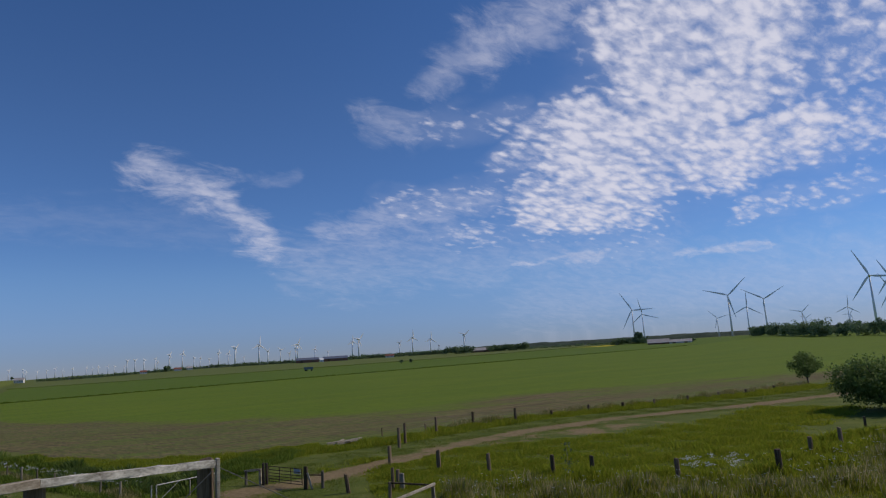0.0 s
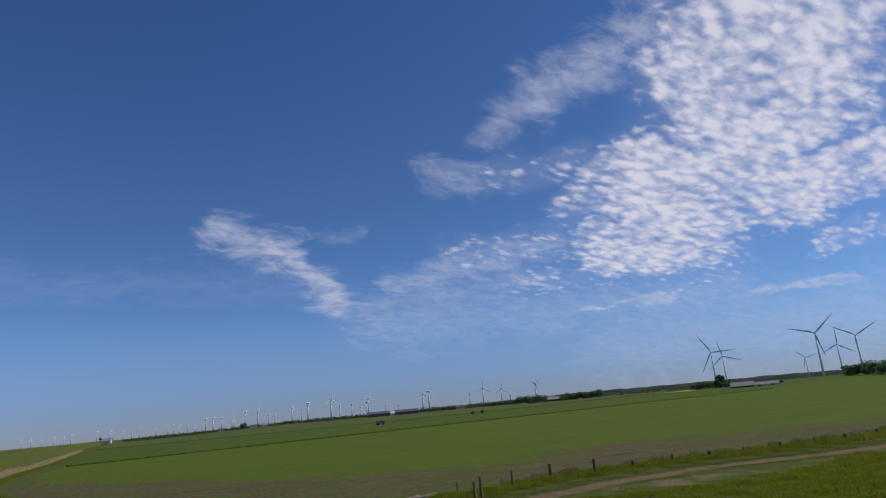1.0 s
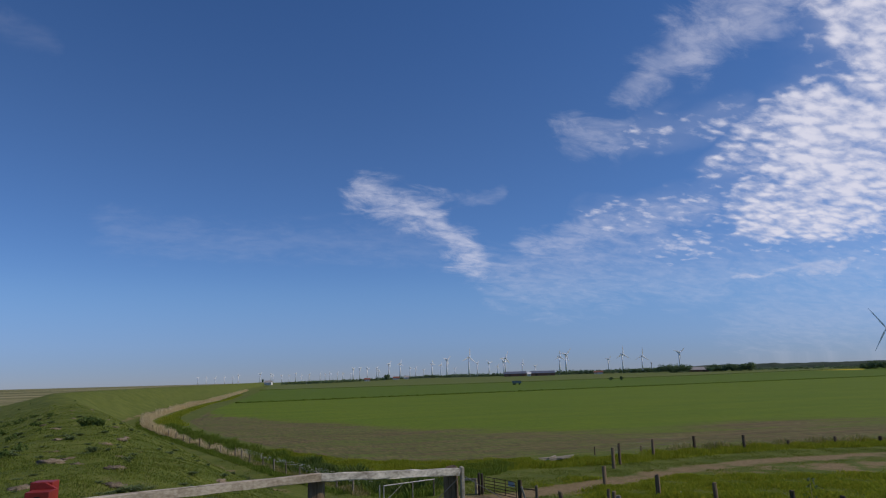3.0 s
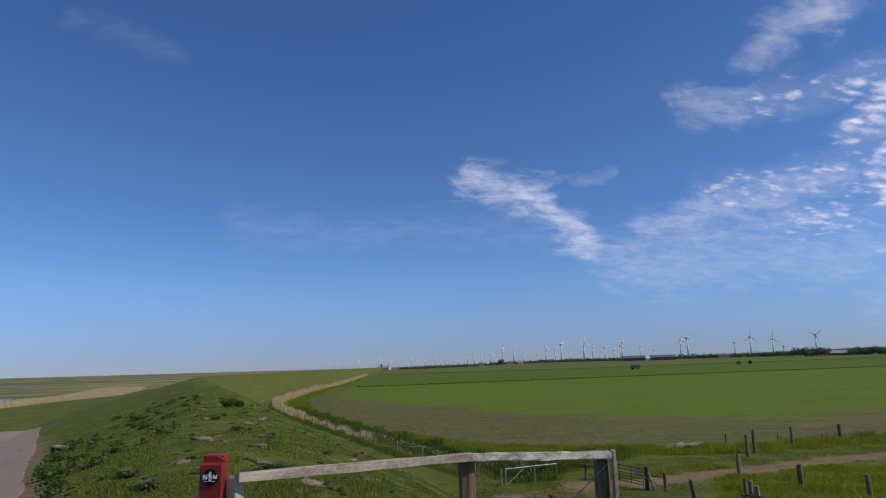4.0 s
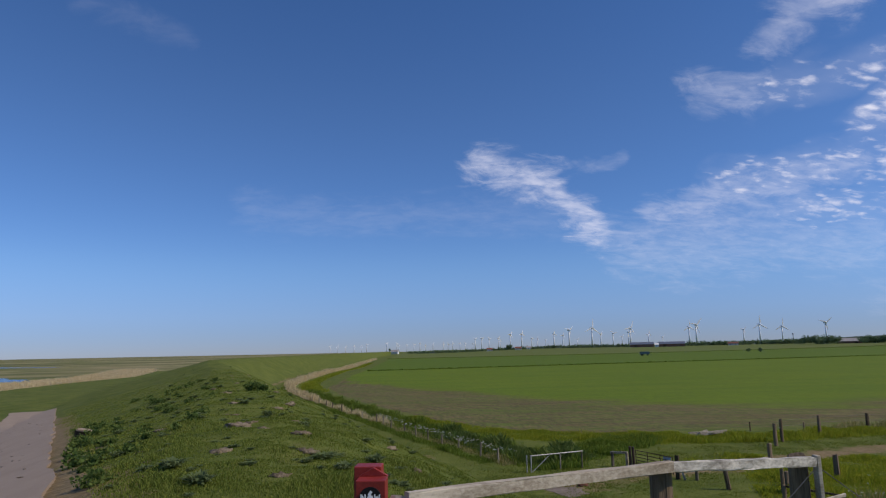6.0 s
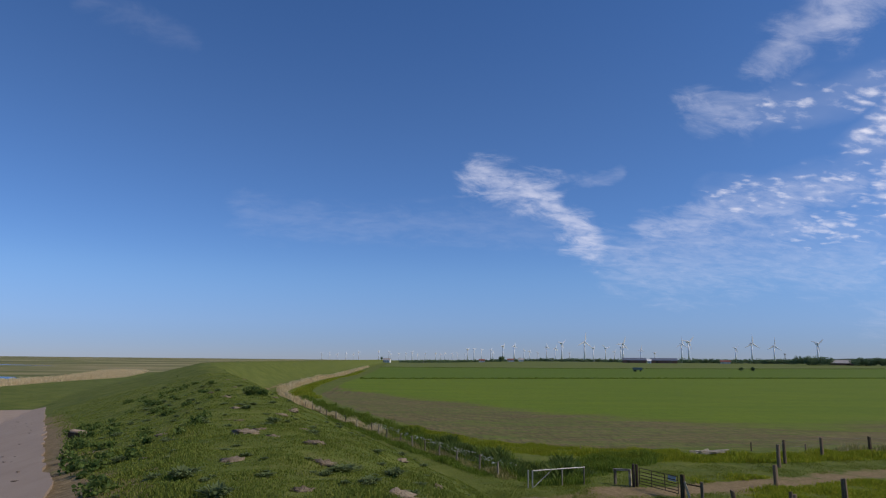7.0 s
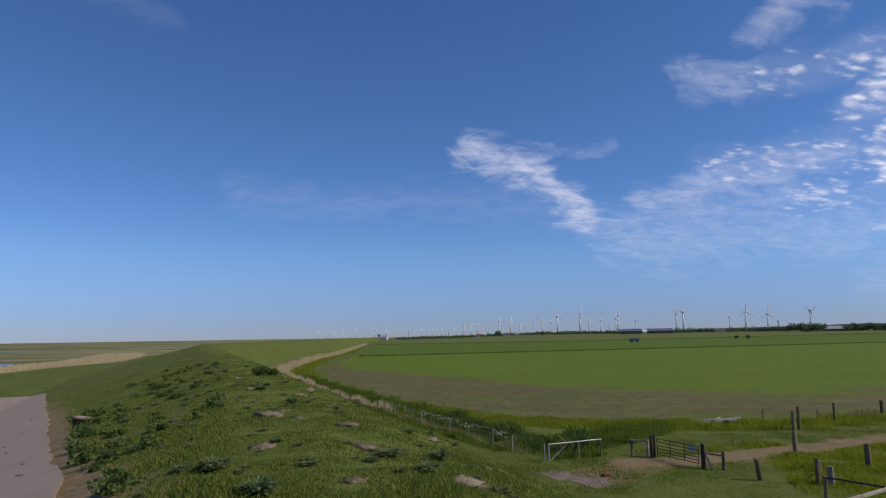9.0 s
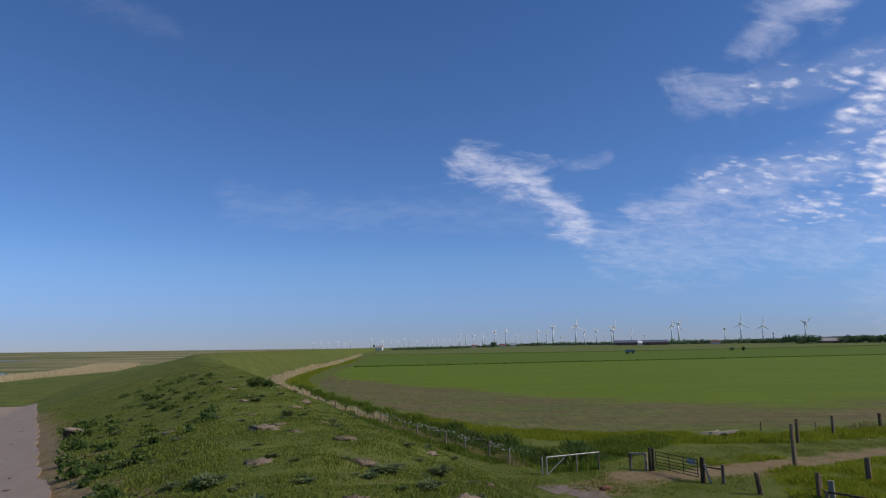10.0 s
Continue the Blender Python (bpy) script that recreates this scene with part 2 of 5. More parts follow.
    soft = mth(nt, "ADD", mth(nt, "MULTIPLY", mth(nt, "SUBTRACT", patch, 0.5), 1.3), mth(nt, "MULTIPLY", mth(nt, "SUBTRACT", furrow, 0.5), 0.9))
    c = mixc(nt, smooth(nt, attr(nt, "field"), 0.4, 0.6), c, soil)
    c = mixc(nt, smooth(nt, mth(nt, "ADD", attr(nt, "crop"), soft), 0.25, 0.75), c, crop)
    c = mixc(nt, smooth(nt, attr(nt, "strip"), 0.4, 0.6), c, mixc(nt, wide, (0.085, 0.135, 0.012), (0.11, 0.16, 0.018)))
    c = mixc(nt, smooth(nt, attr(nt, "pale"), 0.4, 0.6), c, mixc(nt, wide, (0.10, 0.14, 0.025), (0.15, 0.16, 0.05)))
    dirt = mixc(nt, smooth(nt, fine, 0.3, 0.7), (0.165, 0.120, 0.058), (0.275, 0.205, 0.11))
    c = mixc(nt, smooth(nt, mth(nt, "ADD", attr(nt, "dirt"), mth(nt, "MULTIPLY", mth(nt, "SUBTRACT", mid, 0.5), 2.6)), 0.50, 0.95), c, dirt)
    marsh = mixc(nt, smooth(nt, noise_tex(nt, scaled(nt, co, 0.3, 1, 1), 0.03, 5.0, 0.6), 0.4, 0.62), (0.12, 0.14, 0.04), (0.27, 0.23, 0.115))
    flats = noise_tex(nt, scaled(nt, co, 0.6, 1, 1), 0.0065, 5.0, 0.6, 0.4)
    marsh = mixc(nt, mth(nt, "MULTIPLY", smooth(nt, flats, 0.52, 0.62), 0.8), marsh, (0.36, 0.30, 0.16))
    marsh = mixc(nt, mth(nt, "MULTIPLY", smooth(nt, flats, 0.47, 0.38), 0.75), marsh, (0.065, 0.085, 0.028))
    c = mixc(nt, smooth(nt, attr(nt, "marsh"), 0.4, 0.6), c, marsh)
    c = mixc(nt, smooth(nt, attr(nt, "rape"), 0.4, 0.6), c, (0.55, 0.45, 0.03))
    c = mixc(nt, attr(nt, "balk"), c, (0.045, 0.06, 0.016))
    litter = mixc(nt, smooth(nt, fine, 0.3, 0.7), (0.30, 0.235, 0.13), (0.46, 0.38, 0.24))
    c = mixc(nt, smooth(nt, mth(nt, "ADD", attr(nt, "litter"), mth(nt, "MULTIPLY", mth(nt, "SUBTRACT", mid, 0.5), 0.5)), 0.4, 0.6), c, litter)
    height = mth(nt, "ADD", mth(nt, "MULTIPLY", fine, 0.5), mth(nt, "MULTIPLY", noise_tex(nt, co, 1.2, 4.0, 0.7), 1.0))
    return c, height, 0.12


M_GROUND = surface("ground_cover", ground_colours, 0.95, spec=0.1)
M_CONCRETE = surface("concrete", two_tone((0.295, 0.223, 0.162), (0.350, 0.270, 0.199), 0.8, 0.008, 30.0, (1.5, 0.7, 1.0)), 0.9)
M_OLD_WOOD = surface("old_wood", two_tone((0.14, 0.12, 0.09), (0.66, 0.62, 0.54), 7.0, 0.006, 60.0, (0.12, 1, 1)), 0.85)
M_DARK_WOOD = surface("dark_wood", two_tone((0.055, 0.038, 0.021), (0.26, 0.185, 0.115), 9.0, 0.012, 50.0, (1, 1, 0.1), 0.3), 0.9)
M_STEEL = surface("turbine_white", lambda nt, co: (mixc(nt, noise_tex(nt, co, 0.1), (0.82, 0.82, 0.82), (0.88, 0.88, 0.87)), None, 0), 0.45)


# ---- mesh helpers ----
def mesh_of(bm, name, material, smooth_shade=False):
    me = bpy.data.meshes.new(name)
    bm.to_mesh(me)
    bm.free()
    if smooth_shade:
        me.polygons.foreach_set("use_smooth", [True] * len(me.polygons))
    me.materials.append(material)
    return me


def part(name, bm, material, parent=None, label="", smooth_shade=False):
    """One mesh object from a bmesh, or a mesh, under a thing or a part."""
    me = bm if isinstance(bm, bpy.types.Mesh) else mesh_of(bm, name, material, smooth_shade)
    ob = new(name, me)
    ob.parent = parent
    return tagged(ob, label=label) if label else ob


def thing(name, x, y, z, label, category, group="", turn=0.0, kind=""):
    ob = new(name)
    ob.matrix_basis = pose(x, y, z, 0, 0, turn)
    ob.empty_display_size = 0.2
    return tagged(ob, label, category, group, kind)


def box(bm, cx, cy, cz, sx, sy, sz, m=None, bevel=0.0):
    made = bmesh.ops.create_cube(bm, size=1.0)["verts"]
    bmesh.ops.scale(bm, vec=(sx, sy, sz), verts=made)
    bmesh.ops.translate(bm, vec=(cx, cy, cz), verts=made)
    if bevel:
        edges = list({e for v in made for e in v.link_edges})
        made = list({v for f in bmesh.ops.bevel(bm, geom=edges, offset=bevel, segments=2, affect="EDGES", profile=0.5)["faces"] for v in f.verts} | {v for v in made if v.is_valid})
    if m is not None:
        bmesh.ops.transform(bm, matrix=m, verts=made)
    return made


def tube(bm, p, q, r0, r1, sides=8):
    """A tapered round bar from p to q."""
    p, q = Vector(p), Vector(q)
    made = bmesh.ops.create_cone(bm, cap_ends=True, segments=sides, radius1=r0, radius2=r1, depth=(q - p).length)["verts"]
    turn = (q - p).to_track_quat("Z", "Y").to_matrix().to_4x4()
    bmesh.ops.transform(bm, matrix=Matrix.Translation((p + q) / 2) @ turn, verts=made)
    return made


# ---- ground ----
CREST = ((-400, 40), (-60, 3), (-20, 0.5), (0, -2.5), (14, -5.5), (30, -9), (60, -17), (100, -29), (150, -42), (200, -47), (300, -44), (450, -38), (1000, -20), (1900, -6), (5000, 30))
TOE = ((-400, 56), (-60, 22), (-20, 20), (0, 18), (20, 12), (38, 5.2), (42, 4.6), (50, 1.8), (55, 0), (62, -2.3), (71, -5.1), (82, -8.9), (102, -15.3), (127, -22.5), (156, -27.5), (188, -28.5), (254, -28.0), (312, -24), (558, -21), (1900, 4), (5000, 40))


def along(table, y):
    return np.interp(y, [r[0] for r in table], [r[1] for r in table])


def ss(v, lo, hi):
    k = np.clip((v - lo) / (hi - lo), 0, 1)
    return k * k * (3 - 2 * k)


def lumps(x, y):
    return 0.10 * np.sin(x * 0.83 + 1.3 * np.sin(y * 0.37)) * np.sin(y * 0.61 + 0.7 * np.sin(x * 0.53)) + 0.06 * np.sin(x * 2.1 + y * 1.3) * np.sin(y * 1.9 - x * 0.8) + 0.05 * np.sin(x * 3.1 - y * 1.7 + np.sin(y)) * np.sin(y * 2.7 + x * 0.9)


def far_from(line, x, y):
    """Distance to a polyline."""
    best = np.full(x.shape, 1e9)
    for (x0, y0), (x1, y1) in zip(line, line[1:]):
        k = np.clip(((x - x0) * (x1 - x0) + (y - y0) * (y1 - y0)) / ((x1 - x0) ** 2 + (y1 - y0) ** 2), 0, 1)
        best = np.minimum(best, np.hypot(x - x0 - k * (x1 - x0), y - y0 - k * (y1 - y0)))
    return best


PATH_RIGHT = ((-2.4, -6), (-4.6, 2), (-7.4, 8.6), (-9.9, 13.5), (-13.0, 19.9), (-19.1, 32.5), (-25.0, 44.5), (-29.2, 53.3), (-35.0, 65.2), (-39.6, 74.6), (-41.0, 77.5))
PATH_LEFT = ((-7.0, -8), (-9.0, 0), (-11.6, 6.4), (-14.0, 11.4), (-17.1, 18.0), (-23.5, 30.9), (-29.9, 43.1), (-34.0, 51.6), (-38.0, 60.6), (-42.4, 70.0), (-45.5, 76.5))
PATH_MIDDLE = [((a + c) / 2, (b + d) / 2) for (a, b), (c, d) in zip(PATH_RIGHT, PATH_LEFT)]


def height(x, y):
    """The land: a grassed sea dike with its crest along +y, a ditch at its foot, flat fields inland and salt marsh outside."""
    x, y = np.asarray(x, float), np.asarray(y, float)
    c, toe = along(CREST, y), along(TOE, y)
    top = 6.27 + 0.6 * ss(y, 40, 120)
    d = x - c
    wide = np.maximum(toe - 3.2 - c, 6)
    inland = 0.55 + (top - 0.55) * (1 - ss(d, 0.5, wide) * 0.55 - 0.45 * np.clip((d - 0.5) / (wide - 0.5), 0, 1))
    outside = np.maximum(1.0 + 0.9 * np.exp(-np.clip(-d - 24, 0, 400) / 18), top - np.clip(-d - 1.5, 0, 400) / 4.0)
    z = np.where(d > 0, inland, outside)
    # ditch behind the reeds at the dike's foot
    e = x - toe
    near_gate = ss(y, 38, 46)
    z = z - 0.7 * np.exp(-((e - 3.2) / 1.6) ** 2) * near_gate * (1 - ss(y, 1500, 1900))
    # turf relief
    turf = ss(-e, 2.0, 6.0) * np.exp(-np.hypot(x, y) / 220) * ss(far_from(PATH_MIDDLE, x, y), 3.4, 6.0)
    z = z + lumps(x, y) * turf
    # the land lifts gently towards the low ridge inland
    r = np.hypot(x, y)
    z = z + 6.0 * ss(r, 600, 1250) * ss(x, 60, 350) * (y > 0)
    return z


def ground_z(x, y):
    return float(height(x, y))


def spread(near_lo, near_hi, step, far_lo, far_hi, grow):
    inner = np.arange(near_lo, near_hi + step / 2, step)
    out, s, v = [], step, near_hi
    while v < far_hi:
        s *= grow
        v += s
        out.append(min(v, far_hi))
    back, s, v = [], step, near_lo
    while v > far_lo:
        s *= grow
        v -= s
        back.append(max(v, far_lo))
    return np.array(back[::-1] + list(inner) + out)


TRACK = ((10.8, 37.0), (13.5, 36.8), (18, 38.0), (24.5, 39.9), (31, 42.2), (38, 43.4), (51.7, 42.6), (64, 38.6), (79, 36.0), (110, 31))


def build_ground():
    xs = spread(-45, 60, 0.45, -4600, 4600, 1.045)
    ys = spread(-12, 90, 0.45, -4600, 4700, 1.045)
    gx, gy = np.meshgrid(xs, ys)
    gz = height(gx, gy)
    n, m = len(xs), len(ys)
    verts = np.stack([gx.ravel(), gy.ravel(), gz.ravel()], 1)
    i = (np.arange(m - 1)[:, None] * n + np.arange(n - 1)[None]).ravel()
    faces = np.stack([i, i + 1, i + 1 + n, i + n], 1)
    me = bpy.data.meshes.new("ground")
    me.vertices.add(len(verts))
    me.vertices.foreach_set("co", verts.ravel())
    me.loops.add(faces.size)
    me.loops.foreach_set("vertex_index", faces.ravel())
    me.polygons.add(len(faces))
    me.polygons.foreach_set("loop_start", np.arange(len(faces)) * 4)
    me.polygons.foreach_set("loop_total", np.full(len(faces), 4))
    me.update(calc_edges=True)
    me.polygons.foreach_set("use_smooth", np.ones(len(faces), bool))
    x, y = gx.ravel(), gy.ravel()
    e = x - along(TOE, y)
    edge_line = ((-16.9, 204), (-16.3, 141), (-10.9, 113), (-5.7, 94), (-1.9, 82.7), (2.6, 68.5), (7.4, 60.2), (15.5, 54.3), (27, 55.6), (38, 54.4), (43.5, 52.2), (52, 50.4), (68, 50.6), (85, 47.6), (110, 46.5), (160, 38))
    ly = np.interp(x, [p[0] for p in edge_line[1:]], [p[1] for p in edge_line[1:]])
    lx = np.interp(y, [p[1] for p in edge_line[:6][::-1]], [p[0] for p in edge_line[:6][::-1]])
    field = ss(np.where(y < 141, y - ly, x - lx), -0.5, 0.8) * (x > -30) * (y > 0)
    field = np.where(y >= 141, ss(x - np.interp(y, [141, 204, 300, 560, 1500], [-16.3, -15.5, -12, -6, 8]), -0.5, 0.8), field)
    green = np.interp(x, [-20, 1.5, 9.7, 17, 23.4, 36, 50, 66, 105, 140, 200], [190, 136, 122, 106, 96, 86, 83, 90, 80, 62, 40])
    crop = np.clip(ss(y - green, -30, 18) + 0.22 * ss(x, 22, 60), 0, 1) * field
    bend1 = 256 + 0.28 * np.maximum(x, 0)
    strip = ss(y - bend1, -1, 1) * field
    bend2 = 620 + 0.12 * np.maximum(x, 0)
    pale = ss(y - bend2, -3, 3) * field
    dirt = 1 - ss(far_from(TRACK, x, y), 0.4, 3.2)
    foot = np.exp(-((e + 3.3) / 0.9) ** 2) * 0.80 * ss(y, 36, 50) * (1 - ss(y, 400, 700))
    pad = 1.15 * np.exp(-(((x - 8.8) / 3.6) ** 2 + ((y - 34.2) / 2.4) ** 2))
    verge = 1.0 * (1 - ss(far_from(((-4.3, 2), (-7.1, 8.6), (-9.6, 13.5), (-12.7, 19.9), (-18.8, 32.5), (-28.9, 53.3)), x, y), 0.6, 1.35))
    bare = 0.80 * np.exp(-(((x - 42) / 14) ** 2 + ((y - 38.5) / 4.2) ** 2))
    yard = 0.60 * np.exp(-(((x - 11) / 6.0) ** 2 + ((y - 36) / 3.5) ** 2))
    dirt = np.maximum.reduce([dirt, foot, pad, yard, verge, bare])
    marsh = ss(-(x - along(CREST, y)), 55, 75)
    tx, ty = (x - 704) * 0.70 - (y - 682) * 0.72, (x - 704) * 0.72 + (y - 682) * 0.70
    rape = ((np.abs(tx) < 36) & (np.abs(ty) < 22)).astype(float)
    furrow = np.where(y < 141, y - ly, (x - lx))
    balk = np.maximum(np.exp(-((y - bend1) / 1.6) ** 2), 0.8 * np.exp(-((y - bend2) / 3.0) ** 2)) * field * (0.55 + 0.45 * np.sin(x * 0.05) * np.sin(x * 0.017))
    bed = ((-100, 118), (-95, 140), (-98, 180), (-96, 215), (-116, 290), (-132, 340))
    litter = np.maximum(1 - ss(far_from(bed, x, y), 7.0, 12.0), np.exp(-((e - 0.8) / 1.0) ** 2) * ss(y, 70, 115) * (1 - ss(y, 600, 700)))
    for name, val in (("furrow", furrow), ("balk", balk), ("litter", litter), ("field", field), ("crop", crop), ("strip", strip), ("pale", pale), ("dirt", dirt), ("marsh", marsh), ("rape", rape)):
        me.attributes.new(name, "FLOAT", "POINT").data.foreach_set("value", val.astype(np.float32))
    me.materials.append(M_GROUND)
    return tagged(new("ground", me), "grassed sea dike, green crop fields and salt marsh", "ground", kind="structure")


build_ground()

# ---- more materials ----
M_PALE_WOOD = surface("pale_wood", two_tone((0.22, 0.17, 0.115), (0.58, 0.51, 0.40), 5.0, 0.004, 70.0, (0.3, 1, 1)), 0.85)
M_GREY_WOOD = surface("grey_wood", two_tone((0.11, 0.09, 0.065), (0.36, 0.315, 0.245), 6.0, 0.005, 60.0, (1, 1, 0.2), 0.3), 0.9)
M_RED = surface("red_paint", two_tone((0.20, 0.018, 0.012), (0.33, 0.032, 0.02), 6.0, 0.001, 90.0), 0.5, spec=0.4)
M_BLACK = surface("black_plastic", two_tone((0.012, 0.012, 0.014), (0.02, 0.02, 0.02), 20.0, 0.0005, 90.0), 0.85, spec=0.1)
M_WHITE = surface("white_print", two_tone((0.78, 0.78, 0.78), (0.85, 0.85, 0.85), 20.0, 0.0003, 90.0), 0.7)
M_GALV = surface("grey_metal", two_tone((0.28, 0.275, 0.26), (0.46, 0.45, 0.43), 3.0, 0.001, 40.0), 0.5, 0.3)
M_RUST = surface("dark_gate_metal", two_tone((0.03, 0.022, 0.018), (0.08, 0.055, 0.04), 6.0, 0.001, 40.0), 0.6, 0.2)
M_PLATE = surface("plate", two_tone((0.35, 0.42, 0.55), (0.50, 0.56, 0.66), 2.0, 0.0005, 40.0), 0.4)
M_WIRE = surface("wire", lambda nt, co: ((0.16, 0.15, 0.14), None, 0), 0.5, 0.6)
M_SAND = surface("molehill_soil", two_tone((0.12, 0.09, 0.055), (0.29, 0.23, 0.155), 9.0, 0.05, 26.0, own=0.3), 0.95)
M_BRICK = surface("old_brick", two_tone((0.12, 0.05, 0.03), (0.25, 0.12, 0.08), 5.0, 0.01, 30.0), 0.9)
M_SLAB = surface("wet_concrete_slab", two_tone((0.12, 0.09, 0.065), (0.26, 0.205, 0.155), 1.6, 0.02, 20.0), 0.75)
M_ROOF = surface("roof_sheet", two_tone((0.30, 0.27, 0.25), (0.46, 0.42, 0.39), 0.3, 0.02, 2.0), 0.7)
M_REDROOF = surface("tile_roof", two_tone((0.16, 0.06, 0.04), (0.26, 0.10, 0.07), 0.6, 0.02, 3.0), 0.8)
M_WALL = surface("white_wall", two_tone((0.62, 0.61, 0.58), (0.80, 0.79, 0.76), 0.4, 0.01, 3.0), 0.8)
M_BRICKWALL = surface("brick_wall", two_tone((0.18, 0.09, 0.06), (0.28, 0.15, 0.10), 0.6, 0.01, 3.0), 0.9)
M_SOLAR = surface("dark_panel_roof", two_tone((0.10, 0.105, 0.12), (0.17, 0.175, 0.195), 0.2, 0.01, 2.0), 0.35, spec=0.5)
M_GLASS = surface("dark_window", lambda nt, co: ((0.03, 0.035, 0.04), None, 0), 0.1, spec=0.6)
M_TRAILER = surface("trailer_paint", two_tone((0.11, 0.15, 0.16), (0.19, 0.235, 0.245), 1.0, 0.005, 8.0), 0.6)
M_TYRE = surface("tyre", two_tone((0.02, 0.02, 0.02), (0.04, 0.04, 0.04), 4.0, 0.01, 20.0), 0.9)
M_WATER = surface("pond_water", lambda nt, co: ((0.02, 0.045, 0.09), noise_tex(nt, co, 0.8, 3.0), 0.08), 0.22, spec=0.35)


# ---- concrete path down the outer slope ----

def build_path():
    """Slabs with a slight crown, thickened at the rim, with a nibbled edge."""
    rng = random.Random(3)
    bm = bmesh.new()
    rows = []
    steps = 34
    for i in range(len(PATH_RIGHT) - 1):
        for k in range(steps):
            t = k / steps
            a = [PATH_RIGHT[i][j] + (PATH_RIGHT[i + 1][j] - PATH_RIGHT[i][j]) * t for j in (0, 1)]
            b = [PATH_LEFT[i][j] + (PATH_LEFT[i + 1][j] - PATH_LEFT[i][j]) * t for j in (0, 1)]
            lo = 0.02 + 0.045 * noise.noise(Vector((a[0] * 0.5, a[1] * 0.5, 0))) + rng.uniform(-0.004, 0.004)
            hi = 1 - 0.04 * noise.noise(Vector((b[0] * 0.5, b[1] * 0.5, 4))) - rng.uniform(-0.004, 0.004)
            row = []
            for n, s in enumerate((lo, lo, 0.06, 0.3, 0.5, 0.7, 0.94, hi, hi)):
                x, y = a[0] + (b[0] - a[0]) * s, a[1] + (b[1] - a[1]) * s
                row.append(bm.verts.new((x, y, ground_z(x, y) + (-0.1 if n in (0, 8) else 0.08 + 0.03 * (1 - abs(2 * s - 1))))))
            rows.append(row)
    for r0, r1 in zip(rows, rows[1:]):
        for s in range(8):
            bm.faces.new((r0[s], r0[s + 1], r1[s + 1], r1[s]))
    bmesh.ops.recalc_face_normals(bm, faces=bm.faces)
    tagged(part("pavement", bm, M_CONCRETE), "pale worn concrete path with crumbling edges", "path", kind="structure")


build_path()


def path_litter():
    """Dried mud crumbs dropped along the concrete."""
    rng = random.Random(12)
    bm = bmesh.new()
    for _ in range(90):
        k = rng.randrange(2, 8)
        t, s = rng.random(), rng.uniform(0.1, 0.9)
        a = [PATH_RIGHT[k][j] + (PATH_RIGHT[k + 1][j] - PATH_RIGHT[k][j]) * t for j in (0, 1)]
        b = [PATH_LEFT[k][j] + (PATH_LEFT[k + 1][j] - PATH_LEFT[k][j]) * t for j in (0, 1)]
        x, y = a[0] + (b[0] - a[0]) * s, a[1] + (b[1] - a[1]) * s
        r = rng.uniform(0.02, 0.065)
        m = Matrix.Translation((x, y, ground_z(x, y) + 0.105)) @ Matrix.Rotation(rng.uniform(0, 6.3), 4, "Z") @ Matrix.Diagonal((r * 1.8, r * 0.8, r * 0.3, 1))
        bmesh.ops.create_icosphere(bm, subdivisions=1, radius=1.0, matrix=m)
    tagged(part("mud_crumbs", bm, M_SLAB), "dark dried mud crumbs scattered on the concrete", "mud", kind="stuff")


path_litter()


# ---- shaped pieces ----
def plank(p, q, tall, deep, seed, seg=9, wob=0.006):
    """A sawn rail from p to q with uneven, chipped faces; tall upwards, deep across."""
    rng = random.Random(seed)
    p, q = Vector(p), Vector(q)
    ax = (q - p).normalized()
    side = ax.cross(Vector((0, 0, 1))).normalized()
    up = side.cross(ax)
    bm = bmesh.new()
    rings = []
    for i in range(seg + 1):
        c = p.lerp(q, i / seg)
        ring = []
        for a, b in ((-1, -0.8), (-0.8, -1), (0.8, -1), (1, -0.8), (1, 0.8), (0.8, 1), (-0.8, 1), (-1, 0.8)):
            ring.append(bm.verts.new(c + side * (a * deep / 2 + rng.uniform(-wob, wob)) + up * (b * tall / 2 + rng.uniform(-wob, wob))))
        rings.append(ring)
    for r0, r1 in zip(rings, rings[1:]):
        for k in range(8):
            bm.faces.new((r0[k], r0[(k + 1) % 8], r1[(k + 1) % 8], r1[k]))
    bm.faces.new(rings[0][::-1]), bm.faces.new(rings[-1])
    bmesh.ops.recalc_face_normals(bm, faces=bm.faces)
    return bm


def stake(height_m, r, seed, lean=(0, 0), sides=9, sink=0.35):
    """A split round post with a worn, sloping head and uneven sides."""
    rng = random.Random(seed)
    bm = bmesh.new()
    rings = []
    levels = (-sink, 0.0, 0.35 * height_m, 0.7 * height_m, height_m - 0.02, height_m)
    slant = [rng.uniform(-0.05, 0.05) for _ in range(2)]
    bulge = [rng.uniform(0.82, 1.15) for _ in range(sides)]
    for n, z in enumerate(levels):
        rr = r * (1.12 - 0.12 * n / 5) * (0.8 if n == 5 else 1.0)
        ring = []
        for k in range(sides):
            a = 2 * math.pi * k / sides
            x, y = rr * bulge[k] * math.cos(a) * rng.uniform(0.94, 1.06), rr * bulge[k] * math.sin(a) * rng.uniform(0.94, 1.06)
            dz = (slant[0] * x + slant[1] * y) / r * 0.6 if n >= 4 else 0
            ring.append(bm.verts.new((x + lean[0] * max(z, 0), y + lean[1] * max(z, 0), z + dz)))
        rings.append(ring)
    for r0, r1 in zip(rings, rings[1:]):
        for k in range(sides):
            bm.faces.new((r0[k], r0[(k + 1) % sides], r1[(k + 1) % sides], r1[k]))
    bm.faces.new(rings[0][::-1]), bm.faces.new(rings[-1])
    return bm


